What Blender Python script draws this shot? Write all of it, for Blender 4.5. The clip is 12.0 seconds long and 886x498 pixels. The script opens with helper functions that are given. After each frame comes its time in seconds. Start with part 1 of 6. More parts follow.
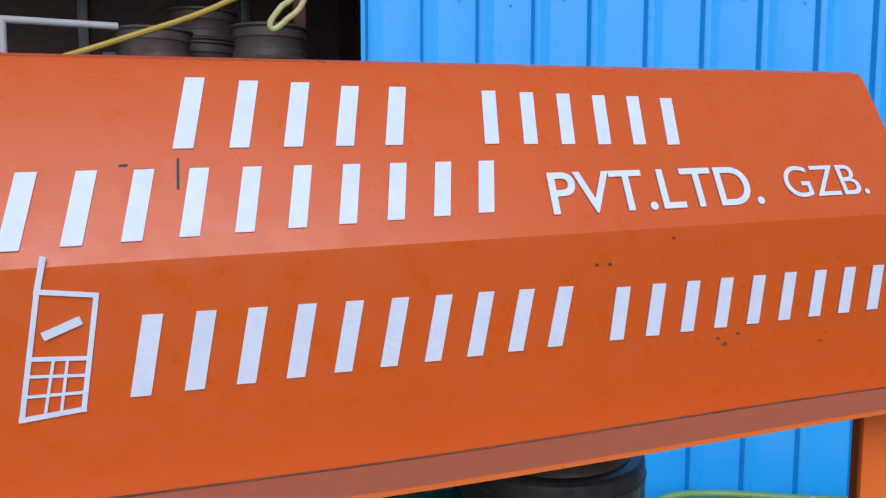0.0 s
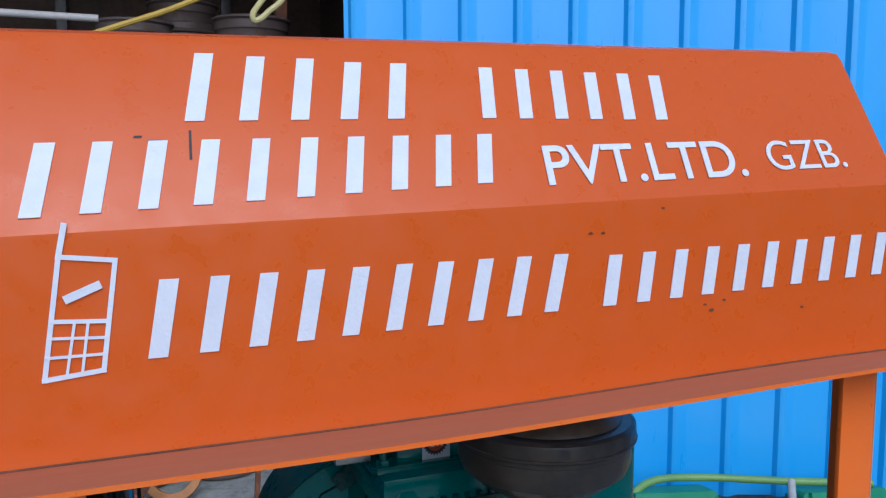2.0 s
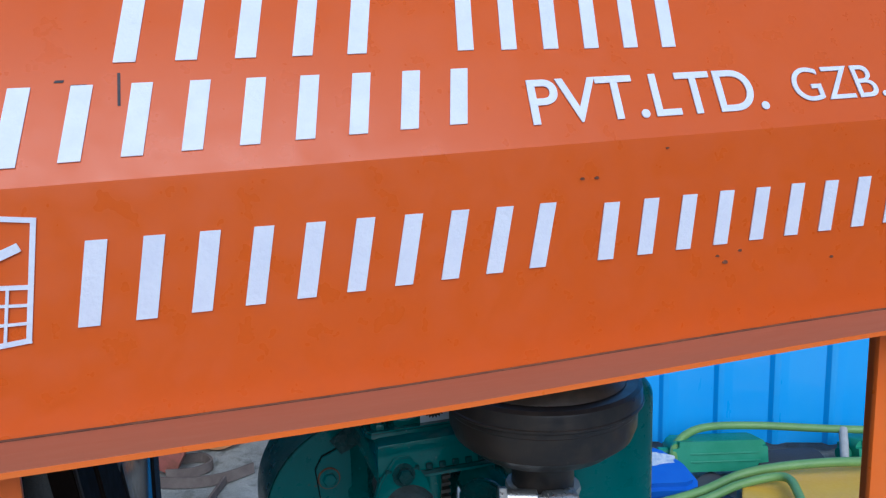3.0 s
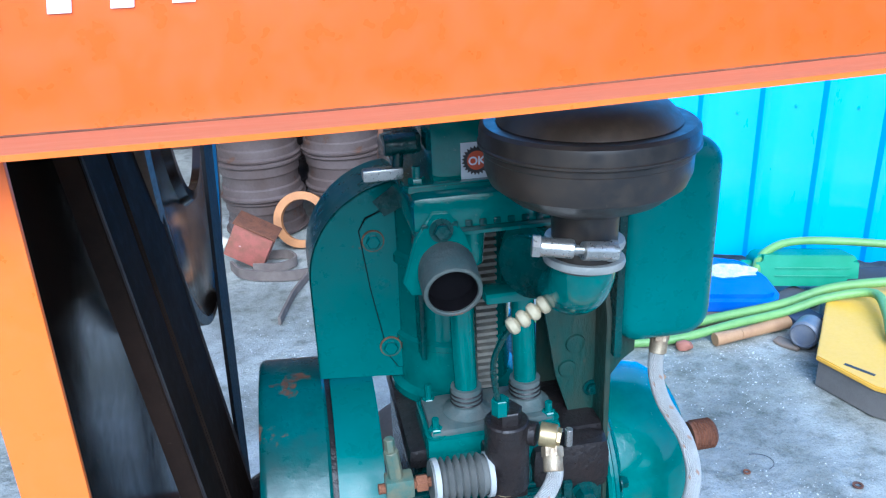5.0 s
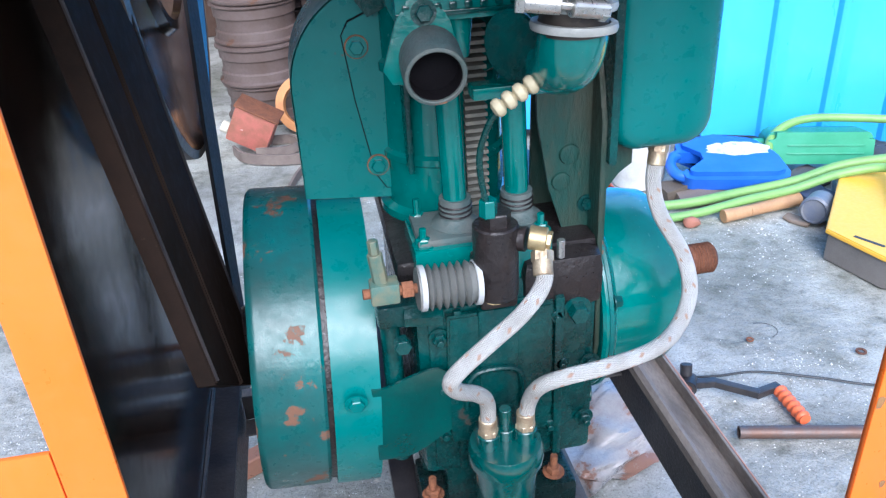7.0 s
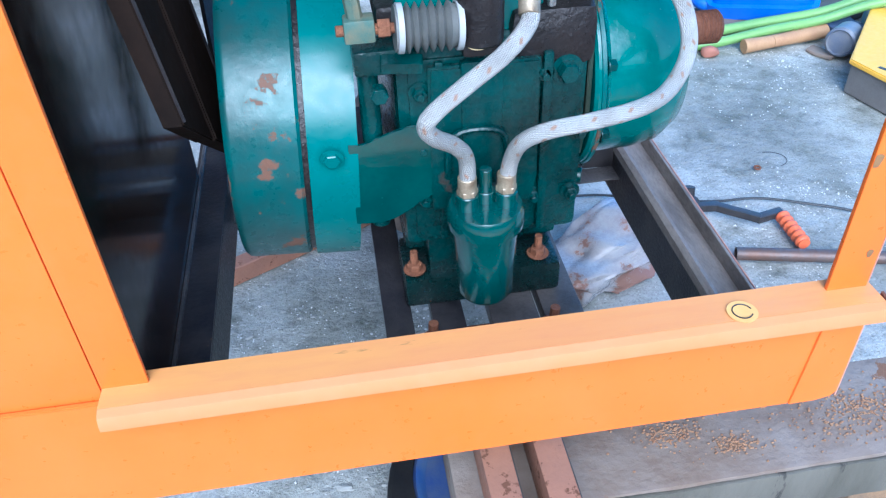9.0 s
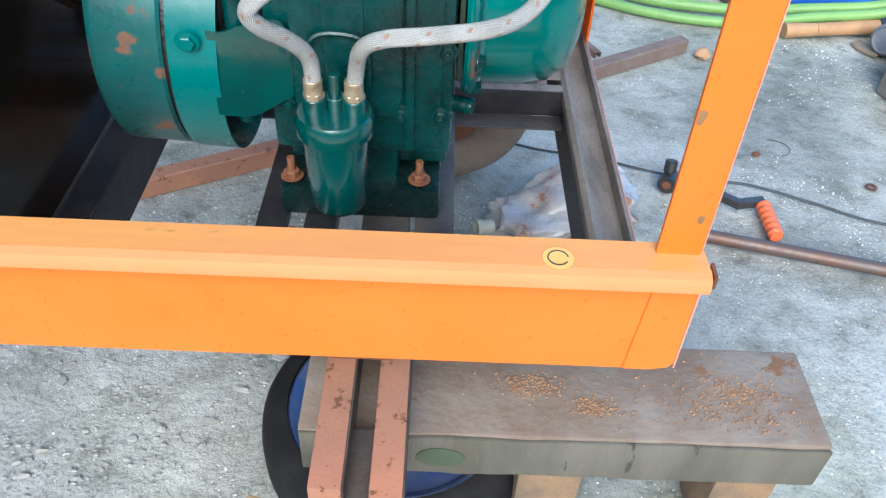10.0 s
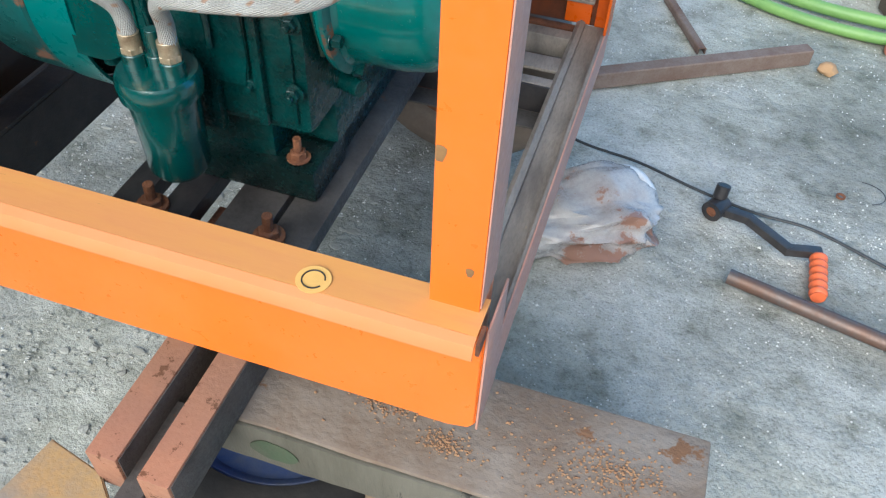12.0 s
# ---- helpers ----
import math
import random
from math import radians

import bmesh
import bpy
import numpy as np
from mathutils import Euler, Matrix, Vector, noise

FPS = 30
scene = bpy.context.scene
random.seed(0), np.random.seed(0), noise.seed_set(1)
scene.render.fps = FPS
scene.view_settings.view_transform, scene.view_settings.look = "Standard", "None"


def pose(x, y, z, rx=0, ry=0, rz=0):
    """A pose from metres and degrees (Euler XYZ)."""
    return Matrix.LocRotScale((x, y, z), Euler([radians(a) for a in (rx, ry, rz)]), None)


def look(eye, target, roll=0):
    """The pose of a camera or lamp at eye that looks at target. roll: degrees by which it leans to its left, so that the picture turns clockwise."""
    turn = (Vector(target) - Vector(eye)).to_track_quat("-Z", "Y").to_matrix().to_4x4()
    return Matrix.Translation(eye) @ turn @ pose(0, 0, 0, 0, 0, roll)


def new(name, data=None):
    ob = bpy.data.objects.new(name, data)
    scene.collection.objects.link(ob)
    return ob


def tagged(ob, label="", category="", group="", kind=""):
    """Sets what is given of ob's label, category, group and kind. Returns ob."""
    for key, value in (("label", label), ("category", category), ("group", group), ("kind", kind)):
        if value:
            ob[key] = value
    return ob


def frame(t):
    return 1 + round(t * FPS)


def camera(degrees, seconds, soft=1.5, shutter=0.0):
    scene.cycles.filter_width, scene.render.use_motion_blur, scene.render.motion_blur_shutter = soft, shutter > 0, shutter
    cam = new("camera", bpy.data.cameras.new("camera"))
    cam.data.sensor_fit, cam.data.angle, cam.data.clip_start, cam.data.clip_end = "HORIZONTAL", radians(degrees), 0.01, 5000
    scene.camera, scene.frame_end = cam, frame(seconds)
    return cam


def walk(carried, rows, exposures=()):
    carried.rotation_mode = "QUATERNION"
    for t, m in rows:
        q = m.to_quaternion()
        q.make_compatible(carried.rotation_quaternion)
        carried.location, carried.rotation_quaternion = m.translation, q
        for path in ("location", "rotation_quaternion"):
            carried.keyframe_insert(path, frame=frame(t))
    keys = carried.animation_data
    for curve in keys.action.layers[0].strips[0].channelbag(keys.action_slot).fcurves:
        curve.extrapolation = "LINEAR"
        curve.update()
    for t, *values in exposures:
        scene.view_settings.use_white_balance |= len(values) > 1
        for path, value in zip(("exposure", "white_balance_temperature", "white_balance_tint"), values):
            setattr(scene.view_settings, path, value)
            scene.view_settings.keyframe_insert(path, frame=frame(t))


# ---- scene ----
cam = camera(58.0, 12.0, soft=1.25)
PATH = [
    (0, (0.087, 0.171, 1.667), (0.769, 2.04, 1.462), 0.1),
    (0.5, (0.075, 0.154, 1.666), (0.817, 2.0, 1.459), 0.6),
    (1, (0.066, 0.138, 1.659), (0.833, 1.973, 1.456), 0.4),
    (1.5, (0.061, 0.137, 1.652), (0.817, 1.978, 1.451), 0.1),
    (2, (0.06, 0.149, 1.648), (0.787, 2.0, 1.43), -0.2),
    (2.5, (0.099, 0.173, 1.649), (0.781, 2.036, 1.394), -1.2),
    (4.5, (0.204, 0.228, 1.575), (0.541, 2.066, 0.863), -1.9),
    (5, (0.206, 0.228, 1.549), (0.543, 2.044, 0.781), -2.4),
    (5.5, (0.21, 0.223, 1.52), (0.531, 2.016, 0.694), -2.7),
    (6, (0.218, 0.213, 1.495), (0.512, 1.994, 0.635), -3.2),
    (6.5, (0.228, 0.211, 1.463), (0.507, 1.967, 0.548), -3.8),
    (7, (0.226, 0.211, 1.422), (0.507, 1.937, 0.451), -3.2),
    (9, (0.255, 0.175, 1.298), (0.457, 1.714, 0.037), -2.3),
    (9.5, (0.375, 0.151, 1.255), (0.486, 1.665, -0.047), 0.8),
    (10, (0.524, 0.133, 1.255), (0.555, 1.612, -0.091), 3.1),
    (10.5, (0.608, 0.174, 1.239), (0.629, 1.649, -0.112), 3.1),
    (11, (0.769, 0.258, 1.238), (0.599, 1.614, -0.223), 2.5),
    (11.5, (0.865, 0.308, 1.237), (0.577, 1.657, -0.211), 3.0),
    (12, (0.908, 0.32, 1.24), (0.528, 1.651, -0.203), 3.1),
]
EXPOSURES = [(0.0, -0.46, 5200, 11), (2.7, -0.45, 5050, 10), (4.3, 0.26, 4850, 4), (5.0, 0.98, 4750, 6), (5.5, 1.2, 4850, 11), (6.2, 1.22, 5550, 15), (7.2, 1.22, 5350, 13), (8.8, 1.12, 4700, 9), (9.8, 1.02, 5550, 6), (11.0, 0.86, 5900, 5), (12.0, 0.76, 6000, 4)]
walk(cam, [(t, look(eye, target, roll)) for t, eye, target, roll in PATH], EXPOSURES)

# ---- light: open shade under a bright hazy sky ----
world = bpy.data.worlds.new("sky")
scene.world = world
world.use_nodes = True
wn = world.node_tree.nodes
sky = wn.new("ShaderNodeTexSky")
sky.sky_type, sky.sun_disc = "NISHITA", False
sky.sun_elevation, sky.sun_rotation = radians(38), radians(186)
sky.air_density, sky.dust_density = 1.2, 3.0
wn["Background"].inputs["Strength"].default_value = 0.12
world.node_tree.links.new(sky.outputs[0], wn["Background"].inputs["Color"])
sun = new("sun", bpy.data.lights.new("sun", "SUN"))
sun.data.energy, sun.data.angle, sun.data.color = 2.2, radians(50), (1.0, 0.97, 0.93)
sun.matrix_world = look((0, 0, 0), (0.10, 0.92, -0.74))


# ---- materials ----
def material(name, color, rough=0.5, metal=0.0, second=None, amount=0.4, scale=6.0, wear=None, wear_amount=0.0, wear_scale=9.0,
             bump=0.1, bump_scale=120.0, coat=0.0, stretch=(1, 1, 1), vary=0.0, rough_vary=0.15, wear_rough=0.85, spec=0.5):
    """Paint or bare surface: two-scale colour variation, patches of wear, fine relief."""
    m = bpy.data.materials.new(name)
    m.use_nodes = True
    n, l = m.node_tree.nodes, m.node_tree.links
    b = n["Principled BSDF"]
    co = n.new("ShaderNodeTexCoord")
    mp = n.new("ShaderNodeMapping")
    mp.inputs["Scale"].default_value = stretch
    l.new(co.outputs["Object"], mp.inputs["Vector"])

    def noisy(s, detail=4.0, rgh=0.6):
        t = n.new("ShaderNodeTexNoise")
        t.inputs["Scale"].default_value, t.inputs["Detail"].default_value, t.inputs["Roughness"].default_value = s, detail, rgh
        l.new(mp.outputs[0], t.inputs["Vector"])
        return t.outputs["Fac"]

    def ramp(sock, lo, hi):
        r = n.new("ShaderNodeMapRange")
        r.inputs["From Min"].default_value, r.inputs["From Max"].default_value = lo, hi
        l.new(sock, r.inputs["Value"])
        return r.outputs["Result"]

    def mix(fac, a, bb):
        x = n.new("ShaderNodeMix")
        x.data_type = "RGBA"
        for sock, v in ((x.inputs[0], fac), (x.inputs[6], a), (x.inputs[7], bb)):
            if isinstance(v, (int, float)):
                sock.default_value = v
            elif isinstance(v, tuple):
                sock.default_value = (*v, 1)
            else:
                l.new(v, sock)
        return x.outputs[2]

    second = second or tuple(c * 0.6 for c in color)
    big = ramp(noisy(scale), 0.38, 0.68)
    k = n.new("ShaderNodeMath")
    k.operation = "MULTIPLY"
    k.inputs[1].default_value = amount
    l.new(big, k.inputs[0])
    col = mix(k.outputs[0], color, second)
    fine = noisy(scale * 14, 3.0)
    f2 = n.new("ShaderNodeMath")
    f2.operation = "MULTIPLY"
    f2.inputs[1].default_value = amount * 0.35
    l.new(ramp(fine, 0.45, 0.7), f2.inputs[0])
    col = mix(f2.outputs[0], col, second)
    if vary:
        oi = n.new("ShaderNodeObjectInfo")
        v = n.new("ShaderNodeMath")
        v.operation = "MULTIPLY"
        v.inputs[1].default_value = vary
        l.new(oi.outputs["Random"], v.inputs[0])
        col = mix(v.outputs[0], col, second)
    rsock = ramp(fine, 0.2, 0.8)
    rr = n.new("ShaderNodeMapRange")
    rr.inputs["To Min"].default_value, rr.inputs["To Max"].default_value = max(0.02, rough - rough_vary), min(1, rough + rough_vary)
    l.new(rsock, rr.inputs["Value"])
    rough_out = rr.outputs["Result"]
    if wear:
        edge = 0.72 - 0.3 * wear_amount
        mask = ramp(noisy(wear_scale, 7.0, 0.7), edge, edge + 0.03)
        col = mix(mask, col, wear)
        wr = n.new("ShaderNodeMix")
        l.new(mask, wr.inputs[0])
        l.new(rough_out, wr.inputs[2])
        wr.inputs[3].default_value = wear_rough
        rough_out = wr.outputs[0]
    l.new(col, b.inputs["Base Color"])
    l.new(rough_out, b.inputs["Roughness"])
    b.inputs["Metallic"].default_value = metal
    b.inputs["Specular IOR Level"].default_value = spec
    if coat:
        b.inputs["Coat Weight"].default_value, b.inputs["Coat Roughness"].default_value = coat, 0.09
    if bump:
        bp = n.new("ShaderNodeBump")
        bp.inputs["Strength"].default_value, bp.inputs["Distance"].default_value = bump, 0.004
        l.new(noisy(bump_scale, 5.0), bp.inputs["Height"])
        l.new(bp.outputs[0], b.inputs["Normal"])
    return m


ORANGE = material("orange_paint", (0.66, 0.105, 0.004), 0.34, second=(0.6, 0.09, 0.004), amount=0.4, scale=3, spec=0.5, bump=0.02, bump_scale=30)
ORANGE_BRIGHT = material("orange_paint_frame", (0.83, 0.16, 0.013), 0.36, second=(0.8, 0.2, 0.035), amount=0.5, scale=5, wear=(0.25, 0.15, 0.05), wear_amount=0.02, wear_scale=20, spec=0.45, bump=0.04, bump_scale=60)
PRIMER = material("worn_yellow_primer", (0.7, 0.33, 0.085), 0.55, second=(0.62, 0.24, 0.1), amount=0.8, scale=4, wear=(0.3, 0.16, 0.06), wear_amount=0.48, wear_scale=11, bump=0.05, stretch=(0.25, 1.6, 1))
PRIMER_RED = material("red_oxide_bar", (0.36, 0.17, 0.1), 0.65, second=(0.27, 0.135, 0.09), amount=0.8, scale=9, wear=(0.14, 0.06, 0.03), wear_amount=0.44, wear_scale=45, bump=0.25)
LIP = material("lip_primer", (0.43, 0.145, 0.068), 0.6, second=(0.5, 0.185, 0.095), amount=0.6, scale=4, bump=0.05, stretch=(0.3, 1.5, 1))
WHITE = material("white_brush_paint", (0.8, 0.82, 0.88), 0.45, second=(0.7, 0.72, 0.82), amount=0.6, scale=40, bump=0.2, bump_scale=300)
GREEN = material("engine_green_enamel", (0.002, 0.145, 0.13), 0.18, second=(0.002, 0.09, 0.082), amount=0.8, scale=9, wear=(0.03, 0.045, 0.04), wear_amount=0.1, wear_scale=24, bump=0.3, bump_scale=42, coat=0.6)
GREEN_SHEET = material("green_sheet_enamel", (0.002, 0.12, 0.113), 0.32, spec=0.45, second=(0.003, 0.155, 0.152), amount=0.7, scale=4, wear=(0.12, 0.065, 0.04), wear_amount=0.12, wear_scale=13, bump=0.2, bump_scale=16, coat=0.15)
GREEN_CHIPPED = material("green_enamel_chipped", (0.003, 0.12, 0.117), 0.33, second=(0.014, 0.045, 0.044), amount=0.85, scale=5, wear=(0.14, 0.07, 0.042), wear_amount=0.45, wear_scale=15, bump=0.25, bump_scale=40, spec=0.45, coat=0.08)
# dark green: oil on the filter, painted shade on the skirt plate
GREEN_OILY_SHADED = material("engine_green_oily_shaded", (0.001, 0.058, 0.053), 0.17, second=(0.002, 0.032, 0.031), amount=0.8, scale=14, bump=0.35, bump_scale=38, coat=0.6)
GREEN_DARK = material("green_cast_greasy", (0.001, 0.058, 0.055), 0.26, second=(0.002, 0.010, 0.010), amount=0.9, scale=7, wear=(0.03, 0.026, 0.02), wear_amount=0.2, wear_scale=12, bump=0.5, bump_scale=60, spec=0.5)
GREASE = material("greasy_cast_iron", (0.009, 0.0075, 0.008), 0.36, second=(0.022, 0.017, 0.016), amount=0.8, scale=16, bump=0.6, bump_scale=90)
BLACK_PLASTIC = material("black_air_cleaner_plastic", (0.02, 0.019, 0.019), 0.38, second=(0.085, 0.062, 0.04), amount=0.85, scale=4, wear=(0.12, 0.095, 0.07), wear_amount=0.1, wear_scale=40, bump=0.05, bump_scale=160)
# warm reflection in the gloss is put into the brownish base colours
BLACK_GLOSS = material("black_gloss_sheet", (0.013, 0.008, 0.006), 0.15, second=(0.034, 0.018, 0.010), amount=0.8, scale=3, wear=(0.06, 0.045, 0.035), wear_amount=0.08, wear_scale=40, bump=0.05, bump_scale=9, spec=0.6, rough_vary=0.06)
MAROON = material("maroon_black_strip", (0.016, 0.012, 0.010), 0.8, spec=0.03, second=(0.036, 0.023, 0.017), amount=0.9, scale=4, wear=(0.07, 0.05, 0.035), wear_amount=0.06, wear_scale=30, bump=0.1)
# plain black for hollows, their darkness put into the colour
HOLLOW_BLACK = material("hollow_black", (0.003, 0.003, 0.004), 0.9, second=(0.008, 0.006, 0.008), bump=0.2, spec=0.1)
DUSTY_GREEN = material("dusty_green_plate", (0.006, 0.045, 0.036), 0.4, second=(0.045, 0.042, 0.027), amount=0.85, scale=12, wear=(0.08, 0.065, 0.04), wear_amount=0.22, wear_scale=22, bump=0.6, stretch=(1, 1, 0.35))
FERRULE = material("crimped_ferrule", (0.5, 0.42, 0.29), 0.45, 0.6, second=(0.22, 0.16, 0.1), amount=0.9, scale=60, bump=0.3)
BLACK_IRON = material("black_painted_angle", (0.013, 0.013, 0.017), 0.4, second=(0.06, 0.053, 0.05), amount=0.7, scale=14, wear=(0.13, 0.085, 0.055), wear_amount=0.2, wear_scale=20, bump=0.25)
DUSTY_IRON = material("dusty_steel_channel", (0.095, 0.086, 0.08), 0.5, second=(0.03, 0.026, 0.025), amount=0.8, scale=12, wear=(0.15, 0.08, 0.05), wear_amount=0.18, wear_scale=14, bump=0.3)
RAIL_TAN = material("tan_dusty_rail", (0.29, 0.25, 0.215), 0.6, second=(0.1, 0.085, 0.075), amount=0.8, scale=12, wear=(0.36, 0.29, 0.2), wear_amount=0.22, wear_scale=22, bump=0.4, stretch=(2, 0.5, 1))
RUST = material("rusty_iron", (0.2, 0.075, 0.035), 0.85, second=(0.08, 0.035, 0.022), amount=0.9, scale=18, bump=0.7, bump_scale=160)
RUST_BRIGHT = material("rusted_bolt", (0.25, 0.1, 0.045), 0.8, second=(0.13, 0.05, 0.025), amount=0.9, scale=40, bump=0.7, bump_scale=200)
RIM = material("wheel_rim_primer", (0.13, 0.1, 0.092), 0.5, second=(0.075, 0.05, 0.04), amount=0.9, scale=5, wear=(0.1, 0.05, 0.03), wear_amount=0.4, wear_scale=5, bump=0.25, vary=0.5)
STEEL = material("zinc_plated_steel", (0.55, 0.55, 0.53), 0.33, 0.9, second=(0.38, 0.37, 0.33), amount=0.6, scale=30, bump=0.08)
BRASS = material("brass_fitting", (0.5, 0.41, 0.22), 0.42, 0.75, second=(0.3, 0.22, 0.12), amount=0.7, scale=50, bump=0.1)
RUBBER = material("grey_rubber", (0.11, 0.12, 0.115), 0.55, second=(0.19, 0.19, 0.175), amount=0.7, scale=25, bump=0.2)
TYRE = material("dusty_tyre_rubber", (0.15, 0.115, 0.09), 0.9, second=(0.24, 0.19, 0.15), amount=0.9, scale=9, bump=0.4)
TYRE_BLACK = material("black_tyre_rubber", (0.007, 0.007, 0.008), 0.75, second=(0.022, 0.02, 0.018), amount=0.7, scale=12, bump=0.5, bump_scale=40, spec=0.2)
BLUE_WALL = material("blue_sheet_paint", (0.06, 0.39, 0.9), 0.36, second=(0.08, 0.44, 0.93), amount=0.6, scale=1.5, bump=0.03, bump_scale=20, stretch=(1, 1, 0.25), coat=0.3)
BLUE_HUB = material("blue_wheel_paint", (0.03, 0.06, 0.19), 0.4, second=(0.1, 0.12, 0.17), amount=0.8, scale=14, wear=(0.16, 0.13, 0.11), wear_amount=0.25, bump=0.2)
BROWN_WALL = material("brown_shed_sheet", (0.06, 0.03, 0.018), 0.75, second=(0.03, 0.016, 0.01), amount=0.8, scale=2, bump=0.2)
HOSE_GREEN = material("green_garden_hose", (0.2, 0.36, 0.1), 0.45, second=(0.13, 0.27, 0.08), amount=0.7, scale=9, bump=0.1)
FOOT = material("oily_green_foot", (0.002, 0.022, 0.021), 0.3, second=(0.006, 0.007, 0.007), amount=0.9, scale=10, bump=0.4, spec=0.45)
CHIP_DARK = material("bare_primer_spot", (0.16, 0.09, 0.04), 0.7, second=(0.3, 0.16, 0.06), amount=0.9, scale=60)
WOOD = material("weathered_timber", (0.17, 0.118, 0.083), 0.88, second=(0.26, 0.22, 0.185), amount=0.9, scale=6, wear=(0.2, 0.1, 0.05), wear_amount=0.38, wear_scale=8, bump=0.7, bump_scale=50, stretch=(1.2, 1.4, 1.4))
# greenish weathered side; its shade is put into the darker base colour
WOOD_SIDE_SHADED = material("weathered_timber_side_shaded", (0.085, 0.078, 0.058), 0.88, second=(0.15, 0.138, 0.11), amount=0.85, scale=6, wear=(0.045, 0.04, 0.033), wear_amount=0.36, wear_scale=9, bump=0.7, bump_scale=60, stretch=(1.6, 1, 0.35))


def concrete():
    """Worn grey yard concrete: pale dust, damp patches, grit."""
    m = bpy.data.materials.new("yard_concrete")
    m.use_nodes = True
    n, l = m.node_tree.nodes, m.node_tree.links
    b = n["Principled BSDF"]
    co = n.new("ShaderNodeTexCoord")

    def tex(s, d=6.0, r=0.6):
        t = n.new("ShaderNodeTexNoise")
        t.inputs["Scale"].default_value, t.inputs["Detail"].default_value, t.inputs["Roughness"].default_value = s, d, r
        l.new(co.outputs["Object"], t.inputs["Vector"])
        return t.outputs["Fac"]

    def ramp(sock, stops):
        r = n.new("ShaderNodeValToRGB")
        while len(r.color_ramp.elements) < len(stops):
            r.color_ramp.elements.new(0.5)
        for e, (p, c) in zip(r.color_ramp.elements, stops):
            e.position, e.color = p, (*c, 1)
        l.new(sock, r.inputs[0])
        return r.outputs[0]

    def mix(kind, fac, a, bb):
        x = n.new("ShaderNodeMix")
        x.data_type, x.blend_type = "RGBA", kind
        x.inputs[0].default_value = fac
        l.new(a, x.inputs[6])
        l.new(bb, x.inputs[7])
        return x.outputs[2]

    base = ramp(tex(1.6, 8), [(0.3, (0.19, 0.195, 0.175)), (0.48, (0.38, 0.385, 0.365)), (0.68, (0.57, 0.575, 0.555))])
    mid = ramp(tex(11, 8, 0.7), [(0.32, (0.36, 0.37, 0.31)), (0.47, (0.86, 0.86, 0.83)), (0.66, (1.1, 1.1, 1.1))])
    grit = ramp(tex(160, 3, 0.7), [(0.3, (0.52, 0.51, 0.47)), (0.48, (0.97, 0.97, 0.97)), (0.64, (1.02, 1.02, 1.02)), (0.72, (1.3, 1.3, 1.3))])
    col = mix("MULTIPLY", 0.85, mix("MULTIPLY", 0.8, base, mid), grit)
    stain = ramp(tex(0.9, 5, 0.6), [(0.42, (1, 1, 1)), (0.58, (0.88, 0.88, 0.8)), (0.68, (0.56, 0.57, 0.5))])
    col = mix("MULTIPLY", 0.9, col, stain)
    vor = n.new("ShaderNodeTexVoronoi")
    vor.inputs["Scale"].default_value = 95
    l.new(co.outputs["Object"], vor.inputs["Vector"])
    chips = ramp(vor.outputs["Distance"], [(0.10, (1.0, 1.0, 1.0)), (0.16, (0.0, 0.0, 0.0))])
    keep = ramp(tex(5, 4, 0.7), [(0.5, (0, 0, 0)), (0.66, (0.3, 0.3, 0.29))])
    spot = mix("MULTIPLY", 1.0, chips, keep)
    col = mix("ADD", 1.0, col, spot)
    # broken crust: thin dark cracks and chipped hollows in patches
    wob = n.new("ShaderNodeMix")
    wob.data_type, wob.blend_type = "RGBA", "ADD"
    wob.inputs[0].default_value = 0.12
    nz = n.new("ShaderNodeTexNoise")
    nz.inputs["Scale"].default_value, nz.inputs["Detail"].default_value = 9, 5
    l.new(co.outputs["Object"], nz.inputs["Vector"])
    l.new(co.outputs["Object"], wob.inputs[6])
    l.new(nz.outputs["Color"], wob.inputs[7])
    cr = n.new("ShaderNodeTexVoronoi")
    cr.feature = "DISTANCE_TO_EDGE"
    cr.inputs["Scale"].default_value = 11
    l.new(wob.outputs[2], cr.inputs["Vector"])
    line = ramp(cr.outputs["Distance"], [(0.0, (0.25, 0.24, 0.2)), (0.05, (1, 1, 1))])
    where = ramp(tex(2.3, 4, 0.6), [(0.55, (0, 0, 0)), (0.7, (0.28, 0.28, 0.28))])
    x = n.new("ShaderNodeMix")
    x.data_type, x.blend_type = "RGBA", "MULTIPLY"
    l.new(where, x.inputs[0])
    l.new(col, x.inputs[6])
    l.new(line, x.inputs[7])
    col = x.outputs[2]
    l.new(col, b.inputs["Base Color"])
    b.inputs["Roughness"].default_value = 0.8
    add = n.new("ShaderNodeMath")
    add.operation = "MULTIPLY_ADD"
    add.inputs[1].default_value = 0.07
    l.new(tex(150, 3, 0.6), add.inputs[0])
    l.new(tex(26, 8, 0.65), add.inputs[2])
    bp = n.new("ShaderNodeBump")
    bp.inputs["Strength"].default_value, bp.inputs["Distance"].default_value = 0.9, 0.014
    l.new(add.outputs[0], bp.inputs["Height"])
    l.new(bp.outputs[0], b.inputs["Normal"])
    return m


CONCRETE = concrete()


